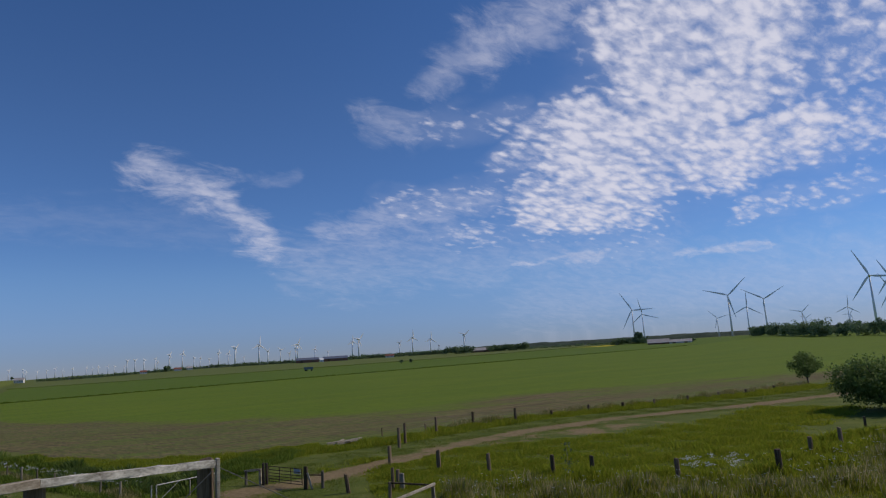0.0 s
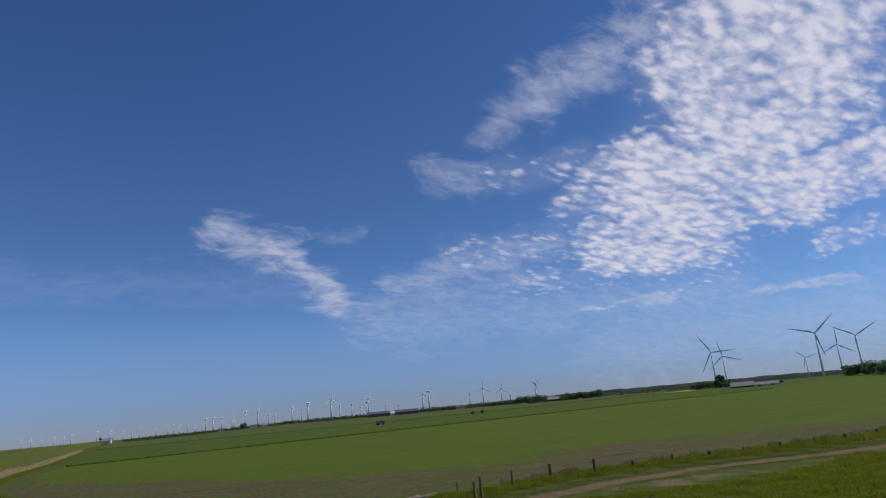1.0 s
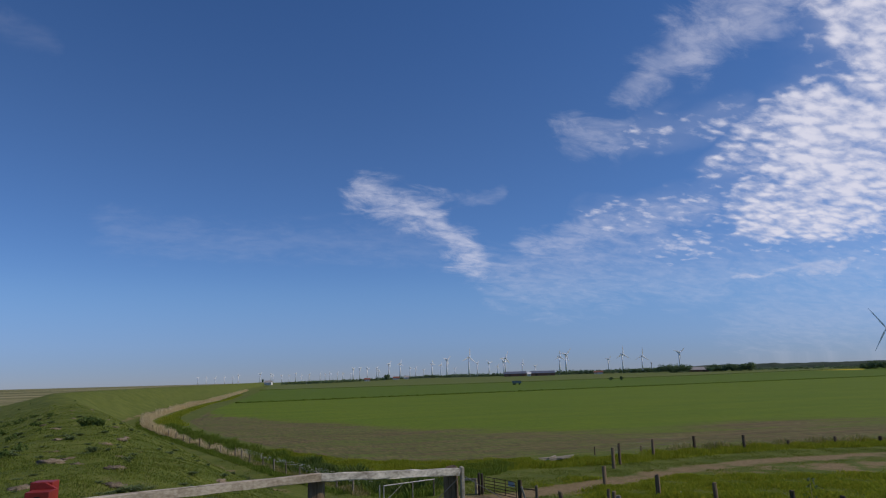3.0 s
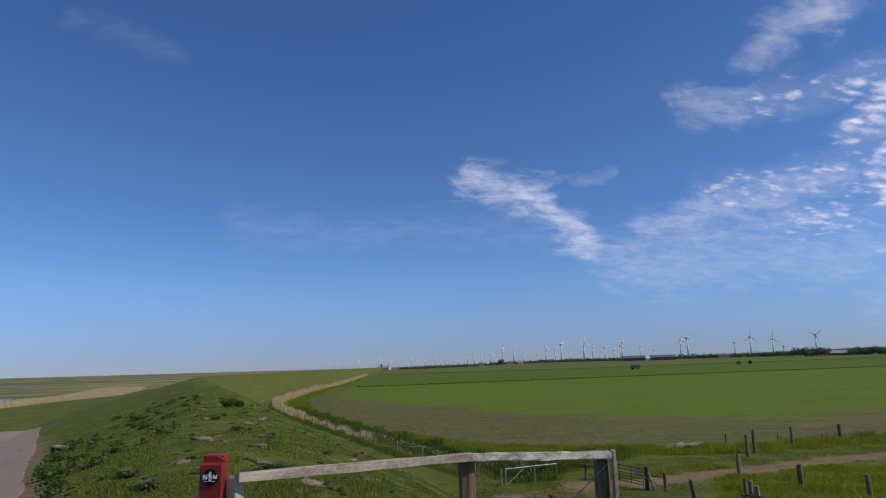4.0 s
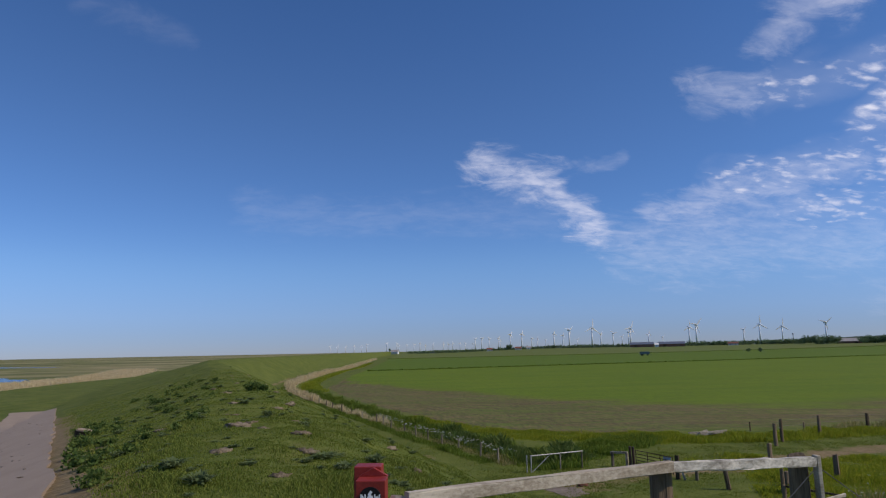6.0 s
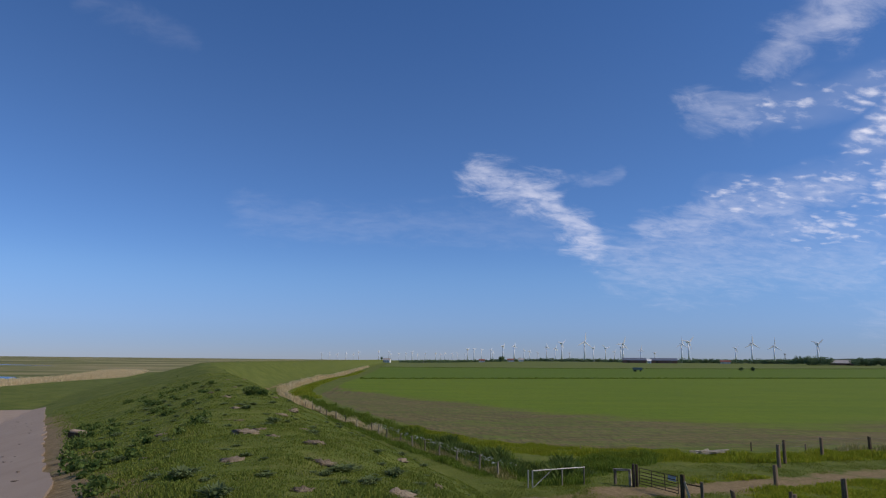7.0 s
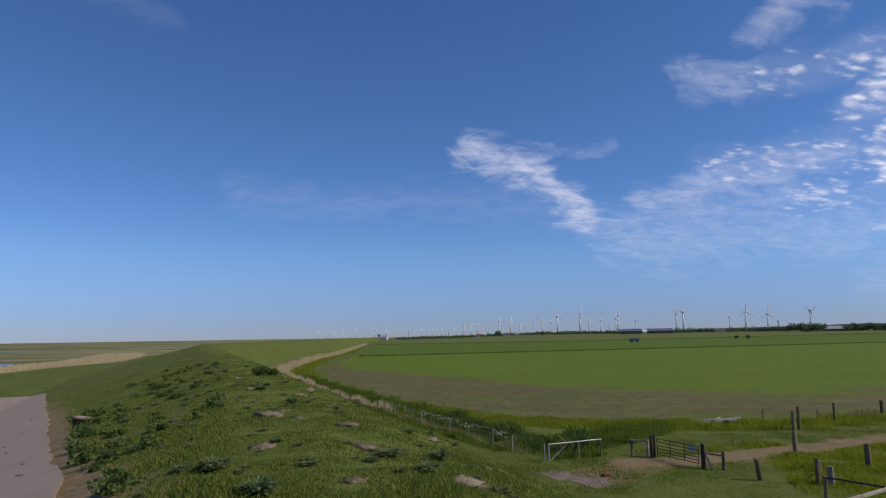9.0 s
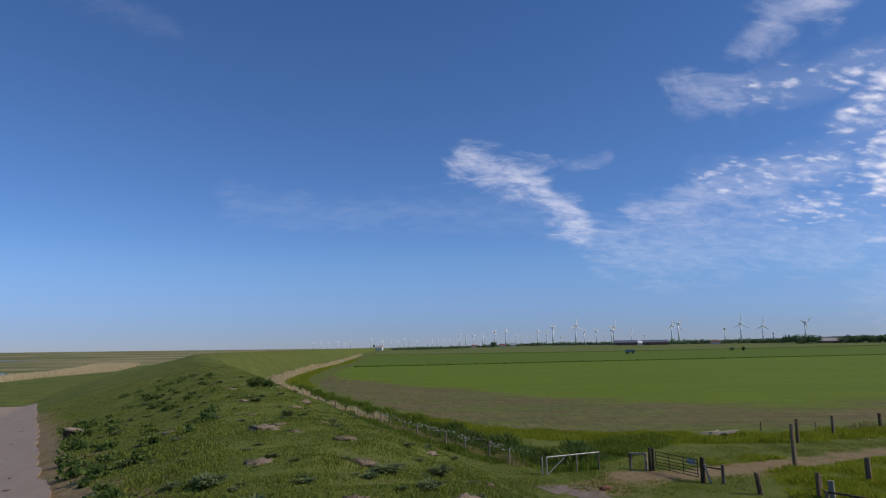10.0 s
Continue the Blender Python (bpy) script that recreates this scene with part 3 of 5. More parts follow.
# ---- near rail fence on the crest ----
def rail_fence():
    ox, oy = -0.57, 1.27
    oz = ground_z(ox, oy)
    o = Vector((ox, oy, oz))
    t = thing("rail_fence", ox, oy, oz, "weathered grey wooden rail fence with flaking paint", "fence")
    part("rail", plank(Vector((-2.05, 0.52, 7.425)) - o, Vector((-0.545, 1.215, 7.395)) - o, 0.060, 0.05, 1, 9, 0.004), M_PALE_WOOD, t, "bleached bare wooden rail")
    part("rail", plank(Vector((-0.545, 1.225, 7.392)) - o, Vector((0.715, 1.85, 7.278)) - o, 0.058, 0.05, 2, 14, 0.005), M_OLD_WOOD, t, "grey rail with flaking white paint")
    for x, y, top, r, seed in ((-0.57, 1.33, 7.385, 0.062, 5), (0.67, 1.96, 7.30, 0.066, 6), (-2.08, 0.58, 7.42, 0.05, 7)):
        bm = stake(top - ground_z(x, y), r, seed)
        bmesh.ops.translate(bm, vec=(x - ox, y - oy, ground_z(x, y) - oz), verts=bm.verts)
        part("post", bm, M_DARK_WOOD if seed != 7 else M_PALE_WOOD, t, "dark split oak post" if seed != 7 else "short bleached post")
    bm = bmesh.new()
    z = ground_z(0.735, 1.86)
    box(bm, 0.75 - ox, 1.87 - oy, (z + 7.315 - 0.3) / 2 - oz, 0.028, 0.06, 7.315 - z + 0.3, bevel=0.004)
    part("batten", bm, M_PALE_WOOD, t, "pale upright batten nailed to the end post")
    bm = bmesh.new()
    tube(bm, (0.70 - ox, 1.84 - oy, 7.22 - oz), (0.10 - ox, 1.75 - oy, 6.75 - oz), 0.004, 0.004, 5)
    tube(bm, (0.76 - ox, 1.88 - oy, 7.24 - oz), (1.6 - ox, 2.35 - oy, 6.75 - oz), 0.004, 0.004, 5)
    part("wire", bm, M_WIRE, t)


rail_fence()


def waymark():
    """Red marker: two boxed uprights, one behind the other, with a round emblem on the front one."""
    x, y = -2.205, 0.55
    z = ground_z(x, y)
    t = thing("marker_post", x, y, z, "red painted marker post with a round black emblem plate", "post", turn=-6)
    bm = bmesh.new()
    box(bm, 0, 0, (7.510 - z - 0.3) / 2, 0.132, 0.10, 7.510 - z + 0.3, bevel=0.004)
    front = part("front_panel", bm, M_RED, t)
    bm = bmesh.new()
    h = 7.548 - z
    made = box(bm, -0.03, 0.125, (h - 0.3) / 2, 0.125, 0.10, h + 0.3, bevel=0.004)
    part("back_panel", bm, M_RED, t)
    bm = bmesh.new()
    # little ridged cap between the two uprights
    a = [bm.verts.new(v) for v in ((-0.066, 0.05, 7.510 - z), (0.0, 0.05, 7.547 - z), (0.066, 0.05, 7.510 - z), (-0.066, 0.075, 7.510 - z), (0.0, 0.075, 7.547 - z), (0.066, 0.075, 7.510 - z))]
    for f in ((0, 2, 1), (3, 4, 5), (0, 1, 4, 3), (1, 2, 5, 4), (0, 3, 5, 2)):
        bm.faces.new([a[k] for k in f])
    part("cap", bm, M_RED, t)
    bm = bmesh.new()
    bmesh.ops.create_cone(bm, cap_ends=True, segments=40, radius1=0.049, radius2=0.048, depth=0.006, matrix=Matrix.Translation((0, -0.053, 7.436 - z)) @ Matrix.Rotation(radians(90), 4, "X"))
    plate = part("emblem_plate", bm, M_BLACK, t, "round black plate")
    bm = bmesh.new()
    cz, cy = 7.439 - z, -0.058

    def bar(x0, z0, x1, z1, w):
        d = Vector((x1 - x0, 0, z1 - z0))
        ang = math.atan2(d.z, d.x)
        box(bm, 0, 0, 0, d.length + w * 0.5, 0.002, w, Matrix.Translation(((x0 + x1) / 2, cy, cz + (z0 + z1) / 2)) @ Matrix.Rotation(-ang, 4, "Y"))
    for x0, z0, x1, z1, w in ((-0.039, -0.012, -0.039, 0.014, 0.007), (-0.036, 0.012, -0.024, -0.01, 0.006), (-0.021, -0.012, -0.021, 0.014, 0.007), (0.02, 0.014, 0.025, -0.01, 0.006), (0.027, -0.008, 0.03, 0.006, 0.005), (0.032, 0.006, 0.035, -0.01, 0.005), (0.038, -0.008, 0.042, 0.014, 0.006), (-0.035, -0.024, -0.018, -0.024, 0.004), (0.012, -0.024, 0.03, -0.024, 0.004)):
        bar(x0, z0, x1, z1, w)
    bmesh.ops.create_uvsphere(bm, u_segments=14, v_segments=8, radius=0.015, matrix=Matrix.Translation((0, cy, cz - 0.002)) @ Matrix.Diagonal((0.95, 0.1, 1.0, 1)))
    bar(-0.006, -0.02, 0.006, -0.02, 0.008)
    bar(-0.004, 0.014, 0.004, 0.026, 0.012)
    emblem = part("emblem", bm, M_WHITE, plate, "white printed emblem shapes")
    bm = bmesh.new()
    for x0 in (-0.006, 0.006):
        bmesh.ops.create_uvsphere(bm, u_segments=8, v_segments=6, radius=0.0042, matrix=Matrix.Translation((x0, cy - 0.002, cz - 0.004)) @ Matrix.Diagonal((1, 0.2, 1, 1)))
    part("emblem_holes", bm, M_BLACK, plate)


waymark()


# ---- yard at the dike's foot: pipe frame, gate, short rails ----
def pipe_frame():
    x, y = 6.0, 38.1
    z = ground_z(x, y)
    t = thing("pipe_barrier", x, y, z, "pale grey tubular metal barrier beside the ditch", "barrier")
    end = Vector((3.75, 1.05, 0))
    top = 1.02
    for k, off in enumerate(((0, 0, 0), (0.26, -0.03, 0), end * 0.60, end)):
        off = Vector(off)
        g = ground_z(x + off.x, y + off.y) - z
        bm = bmesh.new()
        tube(bm, (off.x, off.y, g - 0.3), (off.x, off.y, top), 0.04, 0.04, 10)
        part("leg", bm, M_GALV if k < 2 else M_GREY_WOOD, t, "" if k < 2 else "weathered wooden leg")
    bm = bmesh.new()
    tube(bm, (0.26, -0.03, top - 0.03), (end.x + 0.05, end.y, top + 0.0), 0.034, 0.034, 10)
    part("top_rail", bm, M_GALV, t)
    bm = bmesh.new()
    tube(bm, (0.35, 0.0, 0.05), (end.x * 0.42, end.y * 0.42, top - 0.05), 0.018, 0.018, 8)
    part("brace", bm, M_GALV, t)


def field_gate():
    a, b = Vector((12.84, 38.2)), Vector((13.95, 34.95))
    z = ground_z(a.x, a.y)
    t = thing("field_gate", a.x, a.y, z, "dark metal five-bar field gate, shut, with a pale plate", "gate")
    d = Vector((b.x - a.x, b.y - a.y, 0))
    d2 = d * 0.965
    s = d * 0.03
    for k in range(6):
        h = (0.22, 0.38, 0.55, 0.73, 0.92, 1.13)[k]
        bm = bmesh.new()
        tube(bm, s + Vector((0, 0, h)), d2 + Vector((0, 0, h)), 0.022, 0.022, 6)
        part("bar", bm, M_RUST, t)
    for k in (0.03, 0.34, 0.66, 0.965):
        bm = bmesh.new()
        tube(bm, d * k + Vector((0, 0, 0.2)), d * k + Vector((0, 0, 1.15)), 0.024, 0.024, 6)
        part("upright", bm, M_RUST, t)
    bm = bmesh.new()
    n = Vector((d.y, -d.x, 0)).normalized() * -0.035
    turn = math.atan2(d.y, d.x)
    box(bm, 0, 0, 0, 0.62, 0.008, 0.30, Matrix.Translation(d * 0.82 + Vector((0, 0, 0.97)) + n) @ Matrix.Rotation(turn, 4, "Z"), 0.003)
    part("plate", bm, M_PLATE, t, "pale blue sheet plate wired to the gate")


def wood_post(name, x, y, h, r, seed, mat, label, group="", lean=(0, 0)):
    ob = part(name, stake(h, r, seed, lean), mat)
    ob.location = (x, y, ground_z(x, y))
    return tagged(ob, label, "post", group)


def gate_posts():
    for n, (x, y, h, r) in enumerate(((12.57, 38.25, 1.34, 0.075), (12.80, 38.32, 1.30, 0.08))):
        wood_post("gate_post", x, y, h, r, 20 + n, M_RUST, "dark reddish brown gate post", "gate posts")
    x, y = 14.02, 34.75
    z = ground_z(x, y)
    t = thing("braced_gate_post", x, y, z, "stout old gate post with pale top and raking brace", "post")
    part("post", stake(1.30, 0.13, 31), M_DARK_WOOD, t)
    part("face_board", plank((-0.02, -0.15, -0.1), (-0.02, -0.15, 1.33), 0.16, 0.05, 32), M_PALE_WOOD, t, "bleached facing board")
    part("brace", plank((0.28, -0.32, -0.05), (0.05, -0.16, 0.95), 0.11, 0.06, 33), M_PALE_WOOD, t, "bleached raking strut")
    # short side rail between the braced post and a lone post
    x, y = 14.85, 34.15
    z = ground_z(x, y)
    t = thing("side_rail", x, y, z, "short wooden side rail with one bleached post", "fence")
    part("post", stake(1.0, 0.085, 35), M_GREY_WOOD, t)
    part("rail", plank((-0.78, 0.55, 0.82), (0.02, 0.0, 0.74), 0.07, 0.04, 36), M_DARK_WOOD, t)
    # low pale hitching rail on the other side
    x, y = 11.75, 39.2
    z = ground_z(x, y)
    t = thing("hitching_rail", x, y, z, "low pale weathered wooden rail on two posts", "fence")
    part("post", stake(0.9, 0.085, 37), M_GREY_WOOD, t)
    bm = stake(0.95, 0.085, 38)
    bmesh.ops.translate(bm, vec=(0.72, -0.62, 0), verts=bm.verts)
    part("post", bm, M_PALE_WOOD, t)
    part("rail", plank((-0.1, 0.08, 0.86), (0.78, -0.66, 0.93), 0.13, 0.07, 39), M_PALE_WOOD, t)


pipe_frame()
field_gate()
gate_posts()

FIELD_POSTS = ((21.27, 37.6, 1.36, 0.15), (26.18, 45.1, 1.62, 0.13), (27.73, 46.8, 1.75, 0.12), (32.97, 50.0, 1.58, 0.14), (22.74, 33.6, 1.25, 0.15), (15.35, 31.6, 1.05, 0.13), (18.8, 32.0, 0.75, 0.12), (38.7, 52.0, 1.40, 0.13), (29.0, 53.6, 0.75, 0.06), (33.3, 52.6, 0.75, 0.07), (43.9, 51.5, 1.32, 0.15))
WEED_POSTS = ((24.28, 30.1, 1.15, 0.13), (26.46, 26.6, 1.10, 0.14), (27.4, 24.3, 1.14, 0.13), (29.0, 19.6, 1.24, 0.14), (33.2, 16.4, 1.45, 0.15), (40.3, 18.5, 1.10, 0.14), (42.9, 17.95, 1.42, 0.14), (51.1, 20.2, 1.12, 0.10))
LOW_POSTS = ((48.6, 51.0, 0.62, 0.16), (53.2, 49.9, 0.85, 0.14), (58.1, 49.3, 0.70, 0.16), (62.1, 48.1, 0.75, 0.13), (67.4, 47.4, 0.72, 0.15), (73.4, 47.3, 0.65, 0.16), (77.1, 45.9, 0.70, 0.15), (84.0, 46.2, 0.62, 0.16))
for n, (x, y, h, r) in enumerate(FIELD_POSTS):
    lean = (0.0, 0.0) if n != 5 else (-0.12, 0.05)
    wood_post("fence_post", x, y, h, r * 0.9, 50 + n, M_DARK_WOOD, "leaning dark weathered fence post" if n == 5 else "dark weathered wooden fence post in long grass", "field fence posts", lean)
for n, (x, y, h, r) in enumerate(WEED_POSTS):
    wood_post("fence_post", x, y, h, r * 0.9, 70 + n, M_DARK_WOOD, "dark weathered fence post among tall weeds", "weedy fence posts", (0.02 * (n % 3 - 1), 0.02))
for n, (x, y, h, r) in enumerate(LOW_POSTS):
    wood_post("fence_stub", x, y, h, r * 0.9, 90 + n, M_DARK_WOOD, "low dark post stub beside the track", "low track posts")


def wires(name, tops, drop_list, label):
    """Sagging strands between neighbouring posts."""
    bm = bmesh.new()
    for (x0, y0, h0), (x1, y1, h1) in zip(tops, tops[1:]):
        for d in drop_list:
            p, q = Vector((x0, y0, ground_z(x0, y0) + h0 - d)), Vector((x1, y1, ground_z(x1, y1) + h1 - d))
            mid = (p + q) / 2 - Vector((0, 0, 0.05))
            tube(bm, p, mid, 0.006, 0.006, 4), tube(bm, mid, q, 0.006, 0.006, 4)
    x0, y0, h0 = tops[0]
    tagged(part(name, bm, M_WIRE), label, "fence wire", kind="stuff")


wires("fence_wire", [r[:3] for r in (FIELD_POSTS[1], FIELD_POSTS[2], FIELD_POSTS[3], FIELD_POSTS[7], FIELD_POSTS[10])], (0.12, 0.55), "thin sagging wire strands between field posts")

# ditch fence along the dike's foot
DITCH_POSTS = []
for n, y in enumerate((42.0, 44.6, 47.7, 51.0, 53.6, 56.0, 59.4, 62.9, 65.5, 68.3, 73.0, 77.7, 82, 86.5, 91, 95.5, 100, 105, 110, 116, 122, 130)):
    DITCH_POSTS.append((float(along(TOE, y)) + 0.25 + 0.1 * math.sin(n * 2.3), y, 0.95 + 0.1 * math.sin(n * 1.7)))
for n, (x, y, h) in enumerate(DITCH_POSTS):
    ob = part("ditch_fence_post", stake(h, 0.06, 120 + n, (0.04 * math.sin(n), 0.0)), M_GREY_WOOD)
    ob.location = (x, y, ground_z(x, y))
    tagged(ob, "slim bleached fence post beside the reedy ditch", "post", "ditch fence posts")
wires("ditch_fence_wire", DITCH_POSTS, (0.1, 0.45), "thin wire strands along the ditch fence")


def low_rail():
    """Collapsed rail corner in the weeds."""
    x, y = 17.2, 24.9
    z = ground_z(x, y)
    t = thing("broken_rail", x, y, z, "broken bleached wooden rail fence corner in weeds", "fence")
    o = Vector((x, y, z))
    part("rail", plank(Vector((11.6, 22.7, 1.42)) - o, Vector((17.05, 24.95, 1.63)) - o, 0.13, 0.09, 41), M_PALE_WOOD, t)
    part("rail", plank(Vector((17.0, 25.0, 1.58)) - o, Vector((15.6, 27.2, 1.62)) - o, 0.09, 0.07, 42), M_DARK_WOOD, t)
    for n, (px, py, h, lx) in enumerate(((16.95, 25.0, 1.06, 0.0), (15.6, 27.1, 1.12, 0.05), (13.2, 23.4, 0.86, 0.0))):
        bm = stake(h, 0.085, 43 + n, (lx, 0))
        bmesh.ops.translate(bm, vec=(px - x, py - y, ground_z(px, py) - z), verts=bm.verts)
        part("post", bm, M_DARK_WOOD, t)
    part("strut", plank(Vector((16.6, 24.2, 0.5)) - o, Vector((17.0, 24.95, 1.48)) - o, 0.1, 0.05, 47), M_PALE_WOOD, t)


low_rail()
wood_post("fence_post", 17.6, 30.4, 1.2, 0.09, 48, M_DARK_WOOD, "thin dark post in the long grass", "yard posts")
wood_post("fence_post", 17.95, 30.0, 0.9, 0.15, 49, M_GREY_WOOD, "short thick bleached post in the long grass", "yard posts")


def debris():
    x, y = 23.4, 50.6
    z = ground_z(x, y)
    t = thing("timber_pile", x, y, z, "pile of bleached old planks and logs in grass", "timber")
    for n, (a, b, w) in enumerate((((-1.4, -0.2, 0.22), (1.9, 0.5, 0.30), 0.22), ((-1.2, 0.3, 0.35), (0.9, 0.1, 0.34), 0.18), ((-0.3, 0.6, 0.28), (2.4, 0.9, 0.36), 0.2), ((-1.6, 0.0, 0.1), (0.4, 0.6, 0.12), 0.25), ((-0.6, -0.3, 0.42), (0.6, 0.8, 0.45), 0.14))):
        part("plank" if n != 3 else "log", plank(a, b, w * 0.7, w, 150 + n, 6, 0.02), M_GREY_WOOD if n % 2 == 0 else M_PALE_WOOD, t)


debris()


def blob(bm, cx, cy, cz, rx, ry, rz, seed, rough_k=0.25, sub=2, freq=1.6):
    made = bmesh.ops.create_icosphere(bm, subdivisions=sub, radius=1.0)["verts"]
    off = Vector((seed * 7.31, seed * 3.17, seed * 1.91))
    for v in made:
        k = 1 + rough_k * noise.noise(v.co * freq + off) + rough_k * 0.5 * noise.noise(v.co * freq * 3 + off)
        v.co = Vector((cx + v.co.x * rx * k, cy + v.co.y * ry * k, cz + v.co.z * rz * k))
    return made


def slabs():
    for n, (pts, lab) in enumerate(((((4.5, 35.2), (5.6, 35.6), (6.6, 35.0), (6.3, 33.6), (5.5, 33.2)), "cracked grey concrete slab set in the mud"), (((6.0, 33.2), (6.6, 34.3), (7.9, 33.2), (7.9, 32.0), (6.9, 31.2)), "broken grey concrete slab beside the puddled track"), (((6.9, 34.9), (7.8, 34.4), (7.4, 33.9), (6.7, 34.4)), "small broken concrete slab in trodden mud"))):
        x, y = pts[0]
        z = ground_z(x, y)
        bm = bmesh.new()
        rng = random.Random(n)
        ring = []
        for k in range(len(pts)):
            (ax, ay), (bx, by) = pts[k], pts[(k + 1) % len(pts)]
            for s in (0.0, 0.33, 0.66):
                px, py = ax + (bx - ax) * s + rng.uniform(-0.16, 0.16), ay + (by - ay) * s + rng.uniform(-0.16, 0.16)
                ring.append(bm.verts.new((px - x, py - y, ground_z(px, py) - z + 0.018)))
        face = bm.faces.new(ring)
        low = bmesh.ops.extrude_face_region(bm, geom=[face])["geom"]
        bmesh.ops.translate(bm, vec=(0, 0, -0.15), verts=[g for g in low if isinstance(g, bmesh.types.BMVert)])
        bmesh.ops.recalc_face_normals(bm, faces=bm.faces)
        ob = part("concrete_slab", bm, M_SLAB)
        ob.location = (x, y, z)
        tagged(ob, lab, "slab", "yard slabs")
    bm = bmesh.new()
    blob(bm, 0, 0, 0.08, 0.30, 0.22, 0.16, 3, 0.35)
    ob = part("brick_lump", bm, M_BRICK)
    ob.location = (8.2, 33.8, ground_z(8.2, 33.8))
    tagged(ob, "reddish broken brick lump on bare earth", "rubble")
    bm = bmesh.new()
    blob(bm, 0, 0, 0.10, 0.19, 0.16, 0.24, 5, 0.3)
    marker = part("marker_stone", bm, M_DARK_WOOD)
    marker.location = (-13.9, 23.6, ground_z(-13.9, 23.6))
    bm = bmesh.new()
    box(bm, 0.14, -0.02, 0.30, 0.50, 0.34, 0.09, Matrix.Rotation(radians(9), 4, "Y"), 0.03)
    part("cap", bm, M_CONCRETE, marker, "pale weathered flat capstone")
    tagged(marker, "squat dark stone with a pale flat cap among nettles", "stone")


slabs()


def molehills():
    spots = ((-5.95, 14.3, 0.50), (-5.4, 10.6, 0.42), (-6.2, 16.0, 0.30), (-5.2, 13.6, 0.36), (-4.15, 12.4, 0.36), (-3.8, 10.6, 0.40), (-2.2, 17.0, 0.34), (-2.5, 7.9, 0.42), (-3.85, 7.9, 0.30), (-6.1, 20.4, 0.40), (-6.0, 22.5, 0.36), (-8.3, 15.9, 0.30), (-6.5, 10.0, 0.22), (-7.4, 12.1, 0.22), (-6.9, 18.0, 0.26), (-4.9, 16.5, 0.25), (-9.4, 27, 0.35), (-7.0, 26, 0.3), (-11.5, 33, 0.3), (-8.6, 31.0, 0.3))
    rng = random.Random(77)
    spots += tuple((rng.uniform(-3, 3) + float(along(CREST, y)) + 1.5, y, rng.uniform(0.16, 0.36)) for y in (11.5, 14.8, 18.6, 19.4, 21.5, 24, 27.5, 29, 34, 37, 40, 43, 47, 52, 55, 60, 66))
    for n, (x, y, r) in enumerate(spots):
        bm = bmesh.new()
        blob(bm, 0, 0, 0, r * 0.58, r * 0.44, r * 0.20, n + 11, 0.75, 3, 3.4)
        ob = part("molehill", bm, M_SAND, smooth_shade=True)
        ob.location = (x, y, ground_z(x, y) - 0.02)
        tagged(ob, "crumbly grey-brown molehill on the turf", "molehill", "molehills")


molehills()

# ---- distance ----
EYE_X, EYE_Y = -1.0, -2.5


def place(az, far):
    return EYE_X + far * math.sin(radians(az)), EYE_Y + far * math.cos(radians(az))


def turbine(az, far, hub, rotor, phase):
    x, y = place(az, far)
    z = ground_z(x, y)
    t = thing("wind_turbine", x, y, z, "tall white three-bladed wind turbine far across the fields", "wind turbine", "wind farm", turn=-az + (28 if az < 40 else 0))
    k = max(hub, 30) / 95.0 * (1.0 if az > 45 else 1.9)
    bm = bmesh.new()
    tube(bm, (0, 0, -1), (0, 0, hub - z - 1.4 * k), 2.3 * k, 1.3 * k, 14)
    part("tower", bm, M_STEEL, t, smooth_shade=True)
    hz = hub - z
    bm = bmesh.new()
    box(bm, 0, 1.5 * k, hz, 3.6 * k, 9.5 * k, 3.8 * k, bevel=0.9 * k)
    part("nacelle", bm, M_STEEL, t)
    bm = bmesh.new()
    bmesh.ops.create_uvsphere(bm, u_segments=12, v_segments=8, radius=1.9 * k, matrix=Matrix.Translation((0, -4.2 * k, hz)))
    rotor_hub = part("hub", bm, M_STEEL, t, smooth_shade=True)
    for b in range(3):
        a = radians(phase + 120 * b)
        bm = bmesh.new()
        rings = []
        # root, shoulder and tip sections of the blade: distance, chord, thickness
        for s, chord, thick in ((0.0, 1.9, 1.9), (0.06, 2.0, 1.8), (0.2, 3.9, 0.9), (0.5, 2.7, 0.5), (0.8, 1.7, 0.3), (1.0, 0.5, 0.12)):
            c, h = chord * k / 2, thick * k / 2
            rings.append([bm.verts.new(v) for v in ((-c * 0.6, 0, s * rotor), (0, -h, s * rotor), (c * 1.4, 0, s * rotor), (0, h, s * rotor))])
        for r0, r1 in zip(rings, rings[1:]):
            for q in range(4):
                bm.faces.new((r0[q], r0[(q + 1) % 4], r1[(q + 1) % 4], r1[q]))
        bm.faces.new(rings[-1])
        bmesh.ops.transform(bm, matrix=Matrix.Translation((0, -4.2 * k, hz)) @ Matrix.Rotation(a, 4, "Y"), verts=bm.verts)
        bmesh.ops.recalc_face_normals(bm, faces=bm.faces)
        part("blade", bm, M_STEEL, rotor_hub)


